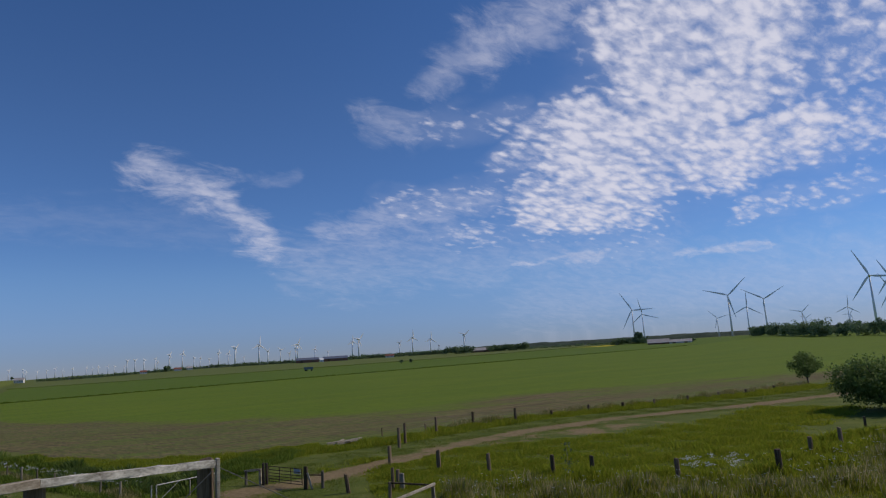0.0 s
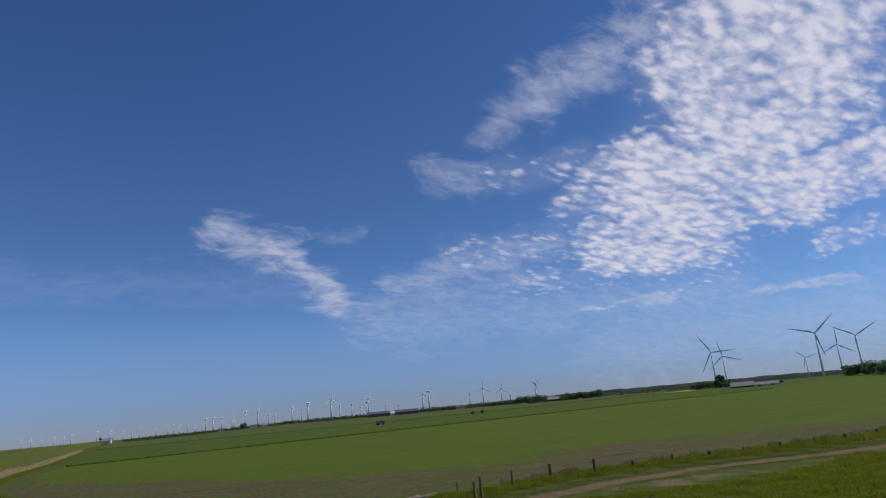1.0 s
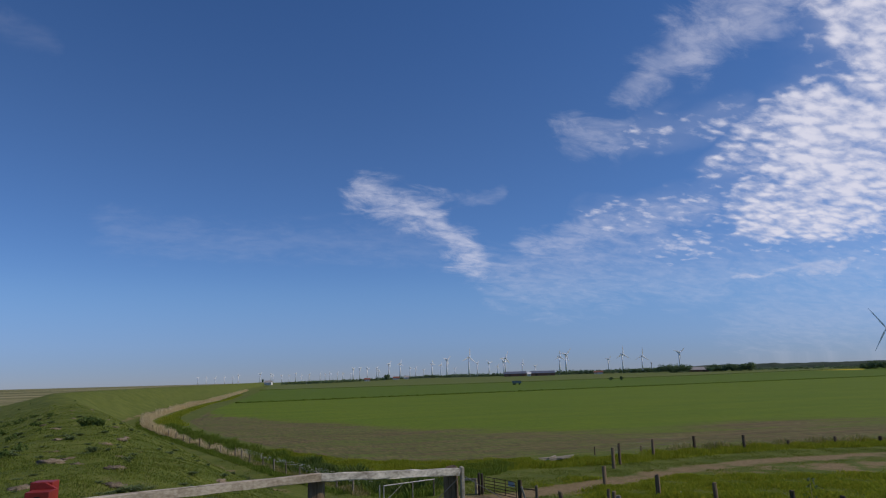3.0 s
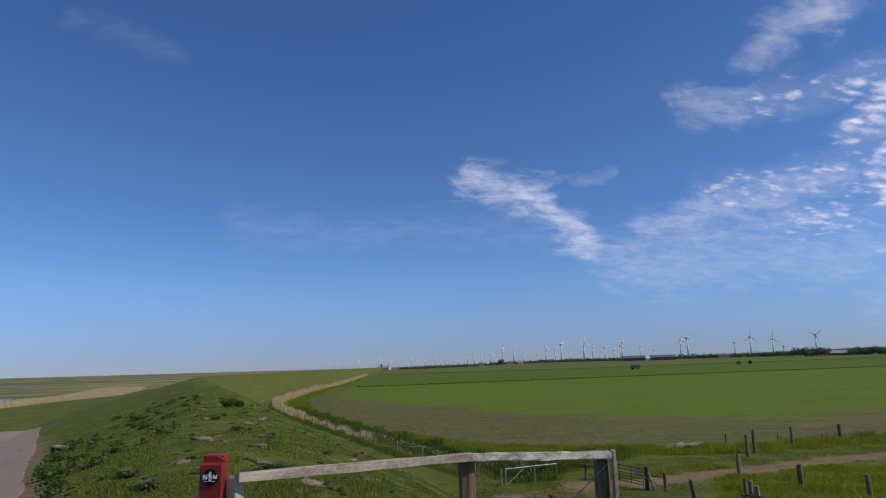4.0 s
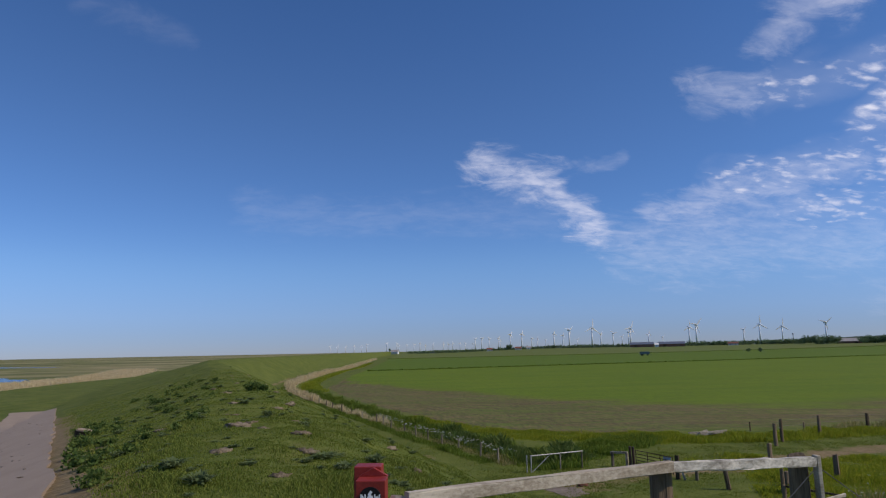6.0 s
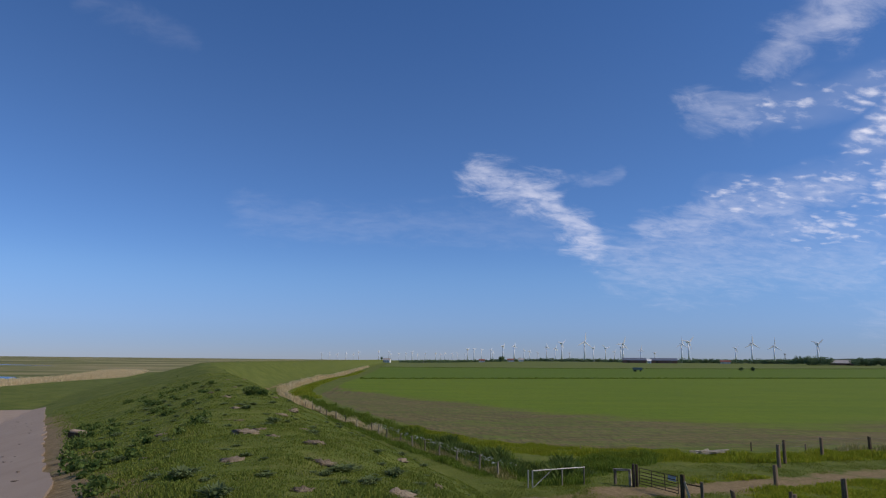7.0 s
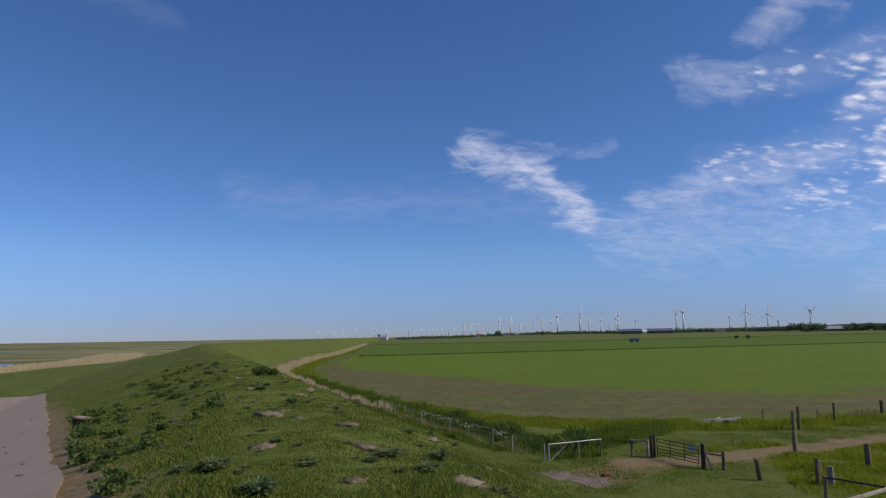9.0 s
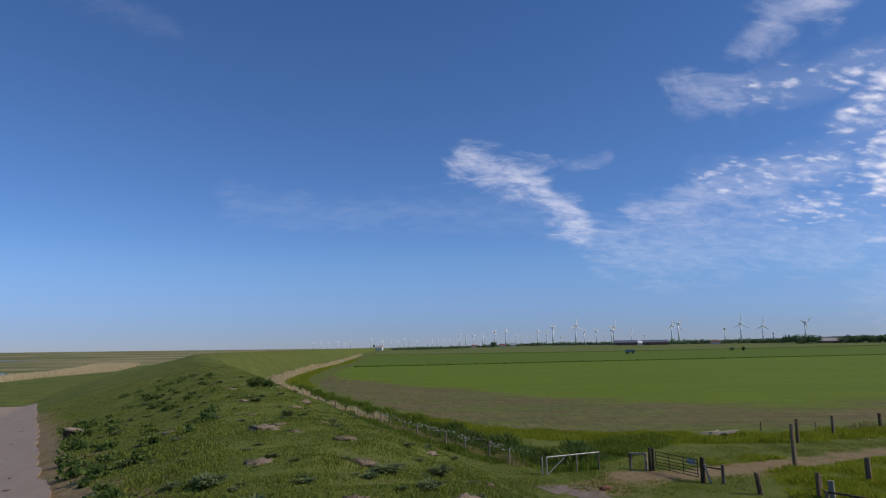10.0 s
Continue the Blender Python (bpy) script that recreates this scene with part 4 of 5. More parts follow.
# azimuth, distance, hub height, rotor radius, blade turn
TURBINES_EAST = ((49.4, 1890, 95, 60, -31), (50.19, 2228, 95, 54, -12), (56.99, 1541, 95, 52, 47), (55.97, 3396, 95, 54, 75), (58.25, 2262, 95, 52, 2), (59.55, 1828, 95, 57, 60), (62.05, 3366, 95, 51, 45), (62.25, 4300, 82, 36, 55), (65.1, 3099, 95, 48, 5), (65.17, 4300, 87, 38, 30), (66.8, 1317, 95, 50, -24), (68.02, 1418, 95, 37, -25), (67.96, 1917, 95, 50, -28))
TURBINES_MIDDLE = ((34.85, 2756, 80, 29, 50), (30.32, 2713, 80, 35, 0), (31.9, 3109, 80, 38, 3), (29.15, 3611, 80, 22, 40), (25.62, 2508, 80, 32, 40), (25.08, 2790, 80, 29, 0), (21.87, 4016, 80, 24, 10), (22.97, 4300, 62, 22, 50), (20.41, 2752, 80, 32, 20), (20.26, 3530, 80, 30, 80), (18.99, 3761, 80, 28, 70), (19.73, 4300, 69, 22, 30), (17.24, 2536, 80, 36, 5), (15.32, 2761, 80, 23, 45), (14.78, 3916, 80, 22, 15))
TURBINES_NORTH = ((17.97, 3203, 70, 13), (14.02, 2981, 70, 15), (12.58, 4300, 69, 17), (12.1, 4236, 70, 14), (11.24, 2827, 70, 16), (10.26, 2912, 70, 16), (9.39, 4300, 59, 15), (9.22, 3874, 70, 14), (8.4, 4056, 70, 17), (7.75, 3885, 70, 15), (7.19, 3933, 70, 16), (6.99, 4300, 44, 12), (5.85, 4300, 49, 14), (4.81, 4300, 44, 14), (4.39, 4300, 49, 13), (3.48, 4300, 47, 14))
TURBINES_FAR = ((2.82, 4300, 41, 12), (2.34, 4300, 53, 14), (1.19, 4300, 43, 12), (0.49, 4300, 43, 12), (-5.45, 4300, 40, 15), (-4.81, 4300, 40, 15), (-4.13, 4300, 36, 14), (-3.39, 4300, 42, 12), (-2.75, 4300, 38, 14), (-2.3, 4300, 50, 12), (-0.57, 4300, 56, 15), (0.32, 4300, 53, 14), (16.0, 4300, 57, 18), (6.3, 4300, 46, 13), (13.3, 4300, 58, 15), (1.8, 4300, 45, 13), (5.2, 4300, 50, 13))
for row in TURBINES_EAST + TURBINES_MIDDLE:
    turbine(*row)
_rng = random.Random(8)
for row in TURBINES_NORTH + TURBINES_FAR:
    turbine(*row, _rng.uniform(0, 120))


def gabled(name, az, far, long, deep, eaves, ridge, wall_mat, roof_mat, label, turn=None, doors=0, windows=0, group=""):
    """A farm building: walls with gables, an overhanging roof, doors and windows set in the long side."""
    x, y = place(az, far)
    z = ground_z(x, y)
    t = thing(name, x, y, z - 0.2, label, "building", group, turn=-az if turn is None else turn)
    bm = bmesh.new()
    a, b = long / 2, deep / 2
    v = [bm.verts.new(p) for p in ((-a, -b, 0), (a, -b, 0), (a, b, 0), (-a, b, 0), (-a, -b, eaves), (a, -b, eaves), (a, b, eaves), (-a, b, eaves), (-a, 0, ridge), (a, 0, ridge))]
    for f in ((0, 1, 5, 4), (2, 3, 7, 6), (1, 2, 6, 9, 5), (3, 0, 4, 8, 7), (3, 2, 1, 0)):
        bm.faces.new([v[k] for k in f])
    part("wall", bm, wall_mat, t)
    for side in (-1, 1):
        bm = bmesh.new()
        o, th = 0.5, 0.25
        e = [(-a - o, side * (b + o), eaves - 0.15), (a + o, side * (b + o), eaves - 0.15), (a + o, 0, ridge + 0.05), (-a - o, 0, ridge + 0.05)]
        lo = [bm.verts.new(p) for p in e]
        hi = [bm.verts.new((p[0], p[1], p[2] + th)) for p in e]
        bm.faces.new(lo[::-1]), bm.faces.new(hi)
        for k in range(4):
            bm.faces.new((lo[k], lo[(k + 1) % 4], hi[(k + 1) % 4], hi[k]))
        bmesh.ops.recalc_face_normals(bm, faces=bm.faces)
        part("roof", bm, roof_mat, t)
    n = doors + windows
    for k in range(n):
        px = -a + long * (k + 0.5) / n
        bm = bmesh.new()
        if k < doors:
            box(bm, px, -b - 0.06, eaves * 0.42, min(4.0, long / n * 0.6), 0.12, eaves * 0.82)
            part("door", bm, M_DARK_WOOD, t)
        else:
            box(bm, px, -b - 0.05, eaves * 0.55, 1.3, 0.1, 1.3)
            part("window", bm, M_GLASS, t)
    return t


gabled("farmhouse", 0.12, 1500, 16, 9, 5.4, 10.0, M_WALL, M_ROOF, "white farmhouse at the far end of the dike", windows=4, turn=-20)
gabled("panel_barn", 21.25, 1150, 38, 22, 4.6, 8.2, M_BRICKWALL, M_SOLAR, "long barn with dark panelled roof", doors=2, group="panel barns")
gabled("panel_barn", 23.6, 1150, 42, 22, 4.6, 8.2, M_BRICKWALL, M_SOLAR, "long barn with dark panelled roof", doors=2, group="panel barns")
gabled("gable_shed", 22.45, 1120, 6, 12, 3.6, 6.4, M_WALL, M_WALL, "small white shed between two long barns", windows=1)
gabled("farm_barn", 36.3, 1130, 30, 16, 3.2, 7.6, M_BRICKWALL, M_ROOF, "grey-roofed farm barn among trees", doors=2)
gabled("farm_barn", 51.3, 880, 26, 16, 1.9, 6.6, M_BRICKWALL, M_ROOF, "grey-roofed farm barn at the field edge", doors=2, group="east farm")
gabled("farm_shed", 53.0, 880, 28, 14, 1.8, 4.8, M_WALL, M_ROOF, "low pale farm shed at the field edge", doors=2, group="east farm")
gabled("farmhouse", 8.4, 1430, 12, 8, 3.6, 6.6, M_WALL, M_REDROOF, "white farmhouse with a red roof in the distance", windows=3, group="north farms")
gabled("farmhouse", 10.9, 1430, 14, 8, 3.2, 6.4, M_WALL, M_REDROOF, "pale farmhouse with a red roof in the distance", windows=3, group="north farms")
gabled("farmhouse", 11.8, 1430, 11, 8, 3.6, 6.6, M_WALL, M_ROOF, "white farmhouse with a grey roof in the distance", windows=3, group="north farms")
gabled("farm_shed", 3.4, 1560, 9, 7, 3, 5.5, M_WALL, M_ROOF, "small white shed in the distance", windows=2)
gabled("farm_shed", 28.3, 1230, 16, 8, 3, 5.5, M_WALL, M_REDROOF, "small farm shed behind a hedge", windows=2)


def mast():
    x, y = place(32.62, 3000)
    z = ground_z(x, y)
    t = thing("water_tower", x, y, z, "slim dark tower on the distant ridge", "tower")
    bm = bmesh.new()
    tube(bm, (0, 0, -2), (0, 0, 36), 1.6, 1.2, 8)
    part("shaft", bm, M_ROOF, t)
    bm = bmesh.new()
    tube(bm, (0, 0, 35), (0, 0, 38), 2.0, 4.6, 10), tube(bm, (0, 0, 38), (0, 0, 41), 4.6, 2.0, 10)
    part("tank", bm, M_ROOF, t)


mast()


def trailer():
    x, y = place(21.38, 530)
    z = ground_z(x, y)
    t = thing("farm_trailer", x, y, z, "grey-green high-sided farm trailer parked in the crop", "trailer", turn=-21)
    bm = bmesh.new()
    for sx, sy, px, py in ((7.2, 0.12, 0, -1.2), (7.2, 0.12, 0, 1.2), (0.12, 2.4, -3.55, 0), (0.12, 2.4, 3.55, 0)):
        box(bm, px, py, 2.25, sx, sy, 1.7)
    part("side_board", bm, M_TRAILER, t)
    bm = bmesh.new()
    box(bm, 0, 0, 1.3, 7.2, 2.4, 0.22)
    part("bed", bm, M_TRAILER, t)
    for px in (-2.5, -1.4, 2.2):
        for py in (-1.05, 1.05):
            bm = bmesh.new()
            bmesh.ops.create_cone(bm, cap_ends=True, segments=18, radius1=0.62, radius2=0.62, depth=0.4, matrix=Matrix.Translation((px, py, 0.62)) @ Matrix.Rotation(radians(90), 4, "X"))
            part("wheel", bm, M_TYRE, t)
    for px in (-3.0, -1.0, 1.0, 3.0):
        bm = bmesh.new()
        box(bm, px, -1.29, 2.3, 0.1, 0.08, 1.9)
        part("stake", bm, M_TRAILER, t)
    bm = bmesh.new()
    tube(bm, (3.5, 0, 1.2), (5.2, 0, 0.5), 0.08, 0.08, 6)
    part("drawbar", bm, M_TRAILER, t)


trailer()


# ---- plants ----
def leaf_colours(stops):
    """Colour of each leaf or blade picked by chance between the stops."""
    def build(nt, co):
        geo = nt.nodes.new("ShaderNodeNewGeometry")
        ramp = nt.nodes.new("ShaderNodeValToRGB")
        cr = ramp.color_ramp
        while len(cr.elements) < len(stops):
            cr.elements.new(0.5)
        for el, (pos, col) in zip(cr.elements, stops):
            el.position, el.color = pos, (*col, 1)
        k = mth(nt, "ADD", mth(nt, "MULTIPLY", geo.outputs["Random Per Island"], 0.75), mth(nt, "MULTIPLY", noise_tex(nt, co, 0.6, 3.0), 0.3))
        link(nt, k, ramp.inputs[0])
        return ramp.outputs[0], None, 0
    return build


def foliage(name, stops, through_light=0.4):
    """Leaf material: matte, and part of the light passes through the blade."""
    m = surface(name, leaf_colours(stops), 0.75, spec=0.15)
    nt = m.node_tree
    bsdf, out = nt.nodes["Principled BSDF"], nt.nodes["Material Output"]
    thin, mix = nt.nodes.new("ShaderNodeBsdfTranslucent"), nt.nodes.new("ShaderNodeMixShader")
    link(nt, bsdf.inputs["Base Color"].links[0].from_socket, thin.inputs["Color"])
    mix.inputs[0].default_value = through_light
    link(nt, bsdf.outputs[0], mix.inputs[1]), link(nt, thin.outputs[0], mix.inputs[2]), link(nt, mix.outputs[0], out.inputs["Surface"])
    return m


M_TURF = foliage("turf_blades", ((0.0, (0.092, 0.132, 0.022)), (0.5, (0.178, 0.225, 0.036)), (0.88, (0.26, 0.275, 0.060)), (1.0, (0.42, 0.33, 0.14))))
M_LONG = foliage("long_grass", ((0.0, (0.115, 0.165, 0.012)), (0.5, (0.250, 0.305, 0.022)), (1.0, (0.43, 0.395, 0.052))), 0.5)
M_BANK = foliage("bank_grass", ((0.0, (0.069, 0.115, 0.015)), (0.6, (0.153, 0.228, 0.028)), (1.0, (0.276, 0.312, 0.059))))
M_REED = foliage("dry_reed", ((0.0, (0.421, 0.324, 0.180)), (0.5, (0.680, 0.551, 0.312)), (1.0, (0.850, 0.745, 0.468))))
M_STRAW = foliage("straw_weeds", ((0.0, (0.110, 0.150, 0.036)), (0.5, (0.230, 0.240, 0.072)), (0.85, (0.52, 0.41, 0.21)), (1.0, (0.72, 0.68, 0.38))))
M_THISTLE = foliage("thistle_leaf", ((0.0, (0.070, 0.100, 0.034)), (0.5, (0.135, 0.180, 0.066)), (1.0, (0.26, 0.29, 0.135))))
M_NETTLE = foliage("nettle_leaf", ((0.0, (0.053, 0.092, 0.024)), (0.5, (0.105, 0.160, 0.036)), (1.0, (0.200, 0.245, 0.066))))
M_HAW = foliage("hawthorn_leaf", ((0.0, (0.065, 0.109, 0.030)), (0.6, (0.149, 0.221, 0.054)), (1.0, (0.297, 0.338, 0.135))))
M_WOODS = foliage("woodland_leaf", ((0.0, (0.076, 0.131, 0.062)), (0.5, (0.132, 0.200, 0.092)), (1.0, (0.246, 0.308, 0.182))))
M_BARK = surface("bark", two_tone((0.04, 0.032, 0.025), (0.12, 0.10, 0.08), 6.0, 0.02, 30.0, (1, 1, 0.2)), 0.95)
M_UMBEL = foliage("white_flowers", ((0.0, (0.531, 0.531, 0.436)), (1.0, (0.850, 0.850, 0.799))))


def soup(name, shapes, material):
    """A mesh of loose triangles or quads from an array (count, corners, 3)."""
    n, k = shapes.shape[:2]
    me = bpy.data.meshes.new(name)
    me.vertices.add(n * k)
    me.vertices.foreach_set("co", shapes.astype(np.float32).ravel())
    me.loops.add(n * k)
    me.loops.foreach_set("vertex_index", np.arange(n * k))
    me.polygons.add(n)
    me.polygons.foreach_set("loop_start", np.arange(n) * k)
    me.polygons.foreach_set("loop_total", np.full(n, k))
    me.update(calc_edges=True)
    me.materials.append(material)
    return me


def blades(rng, x, y, z, tall, width, lean):
    """One bent, pointed blade for each root: a quad narrowing from root to tip."""
    n = len(x)
    a, b = rng.uniform(0, 2 * np.pi, n), rng.uniform(0, 2 * np.pi, n)
    lx, ly = np.cos(b) * lean * tall * rng.uniform(0.2, 1, n), np.sin(b) * lean * tall * rng.uniform(0.2, 1, n)
    wx, wy = np.cos(a) * width / 2, np.sin(a) * width / 2
    out = np.empty((n, 4, 3))
    out[:, 0] = np.stack([x - wx, y - wy, z - 0.03], 1)
    out[:, 1] = np.stack([x + wx, y + wy, z - 0.03], 1)
    out[:, 2] = np.stack([x + lx * 0.45 + wx * 0.8, y + ly * 0.45 + wy * 0.8, z + tall * 0.6], 1)
    out[:, 3] = np.stack([x + lx, y + ly, z + tall], 1)
    return out


def tufts(rng, x, y, per, spread_m, tall, width, lean):
    """Roots scattered round each tuft's middle."""
    px, py = np.repeat(x, per), np.repeat(y, per)
    s = np.repeat(np.broadcast_to(spread_m, x.shape), per)
    px, py = px + rng.normal(0, 1, len(px)) * s, py + rng.normal(0, 1, len(py)) * s
    h = np.repeat(np.broadcast_to(tall, x.shape), per) * rng.uniform(0.5, 1.15, len(px))
    w = np.repeat(np.broadcast_to(width, x.shape), per) * rng.uniform(0.7, 1.3, len(px))
    return blades(rng, px, py, height(px, py), h, w, lean)


def leaves(rng, pts, size):
    """A small quad of chance turn at each point."""
    n = len(pts)
    u = rng.normal(size=(n, 3))
    u /= np.linalg.norm(u, axis=1, keepdims=True)
    v = np.cross(u, rng.normal(size=(n, 3)))
    v /= np.linalg.norm(v, axis=1, keepdims=True)
    s = size * rng.uniform(0.6, 1.4, (n, 1))
    u, v = u * s * 0.5, v * s * 0.36
    return np.stack([pts - u, pts + v - u * 0.15, pts + u, pts - v - u * 0.15], 1)


def crown_points(rng, n, c, r, lumps_n, lump, hollow=0.35):
    """Points gathered in uneven clumps inside an ellipsoid."""
    d = rng.normal(size=(lumps_n, 3))
    d /= np.linalg.norm(d, axis=1, keepdims=True)
    mid = np.array(c) + d * np.array(r) * rng.uniform(hollow, 0.92, (lumps_n, 1))
    k = rng.integers(0, lumps_n, n)
    e = rng.normal(size=(n, 3))
    e /= np.linalg.norm(e, axis=1, keepdims=True)
    rad = lump * rng.uniform(0.55, 1.35, lumps_n)[k][:, None] * rng.uniform(0.35, 1.0, (n, 1)) ** 0.5
    return mid[k] + e * rad * np.array([1, 1, 0.8])


def tree(name, x, y, tall, wide, seed, n, leaf, label, mat, trunk_r, low=0.22, lumps_n=40):
    rng = np.random.default_rng(seed)
    z = ground_z(x, y)
    t = thing(name, x, y, z, label, "tree" if "tree" in name else "bush")
    bm = bmesh.new()
    fork = tall * low
    tube(bm, (0, 0, -0.3), (0, 0, fork), trunk_r, trunk_r * 0.8, 9)
    for k in range(9):
        a = k * 2.4 + seed
        q = Vector((math.cos(a) * wide * 0.55 * (0.5 + 0.5 * (k % 3) / 2), math.sin(a) * wide * 0.55 * (0.5 + 0.5 * (k % 2)), tall * (0.45 + 0.05 * k)))
        m = Vector((q.x * 0.4, q.y * 0.4, fork + (q.z - fork) * 0.5))
        tube(bm, (0, 0, fork * 0.8), m, trunk_r * 0.5, trunk_r * 0.32, 6), tube(bm, m, q, trunk_r * 0.32, trunk_r * 0.1, 6)
    part("trunk", bm, M_BARK, t)
    mid = (low * 0.6 * tall + tall) / 2
    pts = crown_points(rng, n, (0, 0, mid), (wide * 0.82, wide * 0.82, (tall - mid) * 0.85), lumps_n, wide * 0.24)
    pts[:, 2] = np.maximum(pts[:, 2], 0.05)
    part("crown", soup("crown", leaves(rng, pts, leaf), mat), mat, t)


tree("hawthorn_tree", 94.8, 47.4, 4.9, 2.7, 4, 4200, 0.19, "small spreading hawthorn tree beside the track", M_HAW, 0.14, 0.2, 60)
tree("hawthorn_bush", 65.6, 24.7, 4.9, 5.3, 9, 20000, 0.22, "large dense hawthorn bush casting dark shade", M_HAW, 0.2, 0.1, 120)
tree("hawthorn_bush", 74.0, 20.5, 6.0, 5.0, 10, 12000, 0.26, "large dense hawthorn bush beside another", M_HAW, 0.2, 0.1, 50)
tree("round_tree", *place(49.75, 1010), 18.5, 9.0, 14, 3800, 1.5, "big rounded field tree in a distant copse", M_WOODS, 0.5, 0.2, 40)
tree("field_bush", *place(29.33, 640), 3.9, 2.4, 15, 700, 0.6, "dark rounded bush alone in the field", M_WOODS, 0.15, 0.1, 16)
tree("field_bush", *place(30.17, 640), 4.2, 2.4, 16, 700, 0.6, "dark rounded bush alone in the field", M_WOODS, 0.15, 0.1, 16)
tree("round_tree", *place(-0.35, 1520), 9.0, 4.0, 17, 500, 1.5, "dark tree beside the white farmhouse", M_WOODS, 0.3, 0.2, 14)
tree("round_tree", *place(10.05, 1400), 13.0, 10.0, 18, 1200, 1.6, "broad dark tree above the distant farms", M_WOODS, 0.4, 0.15, 22)


def copse(name, label, a0, d0, a1, d1, count, tall, wide, seed, per=420, leaf=1.5):
    """A row of crowns of uneven height standing close together."""
    rng = np.random.default_rng(seed)
    allp = []
    for k in range(count):
        s = (k + rng.uniform(0, 1)) / count
        x, y = place(a0 + (a1 - a0) * s, d0 + (d1 - d0) * s + rng.normal() * wide)
        h = tall * rng.uniform(0.6, 1.05)
        w = wide * rng.uniform(0.7, 1.2)
        z = ground_z(x, y)
        pts = crown_points(rng, per, (x, y, z + h * 0.46), (w, w, h * 0.50), 12, w * 0.42, 0.2)
        pts[:, 2] = np.clip(pts[:, 2], z, None)
        allp.append(pts)
    ob = new(name, soup(name, leaves(rng, np.concatenate(allp), leaf), M_WOODS))
    tagged(ob, label, "trees", kind="stuff")


copse("tree_belt", "dense belt of dark trees along the field edge", 58.4, 1090, 63.5, 760, 40, 20, 9, 21, 560)
copse("tree_belt", "dense belt of dark trees along the field edge", 63.2, 780, 76, 400, 52, 18, 7, 22, 640, 1.2)
copse("copse", "low copse of dark bushes on the field edge", 47.5, 1000, 50.5, 1000, 16, 12, 5, 23)
copse("copse", "bushes and trees round a distant farm", 50.6, 890, 54.2, 900, 12, 6, 4, 24, 240)
copse("hedge", "dark trees beside a distant barn", 33.2, 1100, 35.6, 1090, 16, 15, 7, 25)
copse("hedge", "dark trees beside a distant barn", 37.0, 1110, 40.4, 1100, 22, 14, 7, 26)
copse("hedge", "long low hedge of distant trees", 24.7, 1260, 33.4, 1250, 50, 10, 7, 27, 240)
copse("hedge", "long low hedge of distant trees", 13.2, 1450, 20.3, 1400, 46, 8.0, 7, 28, 220)
copse("hedge", "long low hedge of distant trees", 1.3, 1500, 13.3, 1450, 76, 7.5, 7, 29, 160)
copse("hedge", "scattered bushes at the field edge", 40.5, 1180, 47.5, 1150, 20, 4.0, 6, 30, 120)


def ridge():
    """Low wooded ridge on the inland horizon."""
    tops = ((18, 8), (22, 19), (27, 20), (33, 31), (39, 38), (44, 35), (48, 34), (53, 36), (57, 32), (61, 30), (70, 30), (95, 20), (110, 5))
    bm = bmesh.new()
    rows = []
    for i in range(0, 560):
        az = 18 + i * 92 / 559
        h = float(np.interp(az, [p[0] for p in tops], [p[1] for p in tops]))
        row = []
        for far, k in ((3850, 0.0), (3900, 0.55), (3960, 0.85), (4040, 1.0), (4120, 0.7)):
            x, y = place(az, far)
            up = 1 + 0.10 * noise.noise(Vector((az * 0.9, far * 0.003, 0))) + 0.06 * noise.noise(Vector((az * 5, far * 0.01, 3)))
            row.append(bm.verts.new((x, y, 4.0 + (h - 4.0) * k * up)))
        rows.append(row)
    for r0, r1 in zip(rows, rows[1:]):
        for k in range(4):
            bm.faces.new((r0[k], r1[k], r1[k + 1], r0[k + 1]))
    bmesh.ops.recalc_face_normals(bm, faces=bm.faces)
    m = surface("ridge_woods", two_tone((0.035, 0.05, 0.035), (0.075, 0.095, 0.065), 0.01, 0.5, 0.08), 0.95, spec=0.05)
    tagged(part("backdrop", bm, m), "low wooded ridge along the inland horizon", "hills", kind="structure")


ridge()


def ponds():
    for cx, cy, rx, ry, turn, seed in ((-142, 215, 30, 22, -35, 1), (-360, 560, 120, 16, -32, 2)):
        rng = random.Random(seed)
        bm = bmesh.new()
        ring = []
        for k in range(40):
            a = 2 * math.pi * k / 40
            w = 1 + 0.18 * math.sin(3 * a + seed) + 0.1 * math.sin(7 * a)
            px, py = rx * w * math.cos(a), ry * w * math.sin(a)
            c, s = math.cos(radians(turn)), math.sin(radians(turn))
            ring.append(bm.verts.new((cx + px * c - py * s, cy + px * s + py * c, 1.12)))
        bm.faces.new(ring)
        tagged(part("water", bm, M_WATER), "still blue marsh pool edged with reeds", "water", kind="structure")


ponds()


def off_limits(x, y):
    """True on the concrete, the dirt track and the drilled field."""
    path = far_from([((a + c) / 2, (b + d) / 2) for (a, b), (c, d) in zip(PATH_RIGHT, PATH_LEFT)], x, y) < 2.9
    track = far_from(TRACK, x, y) < 1.1
    yard = (((x - 6.5) / 2.2) ** 2 + ((y - 33.6) / 2.2) ** 2) < 1
    return path | track | yard


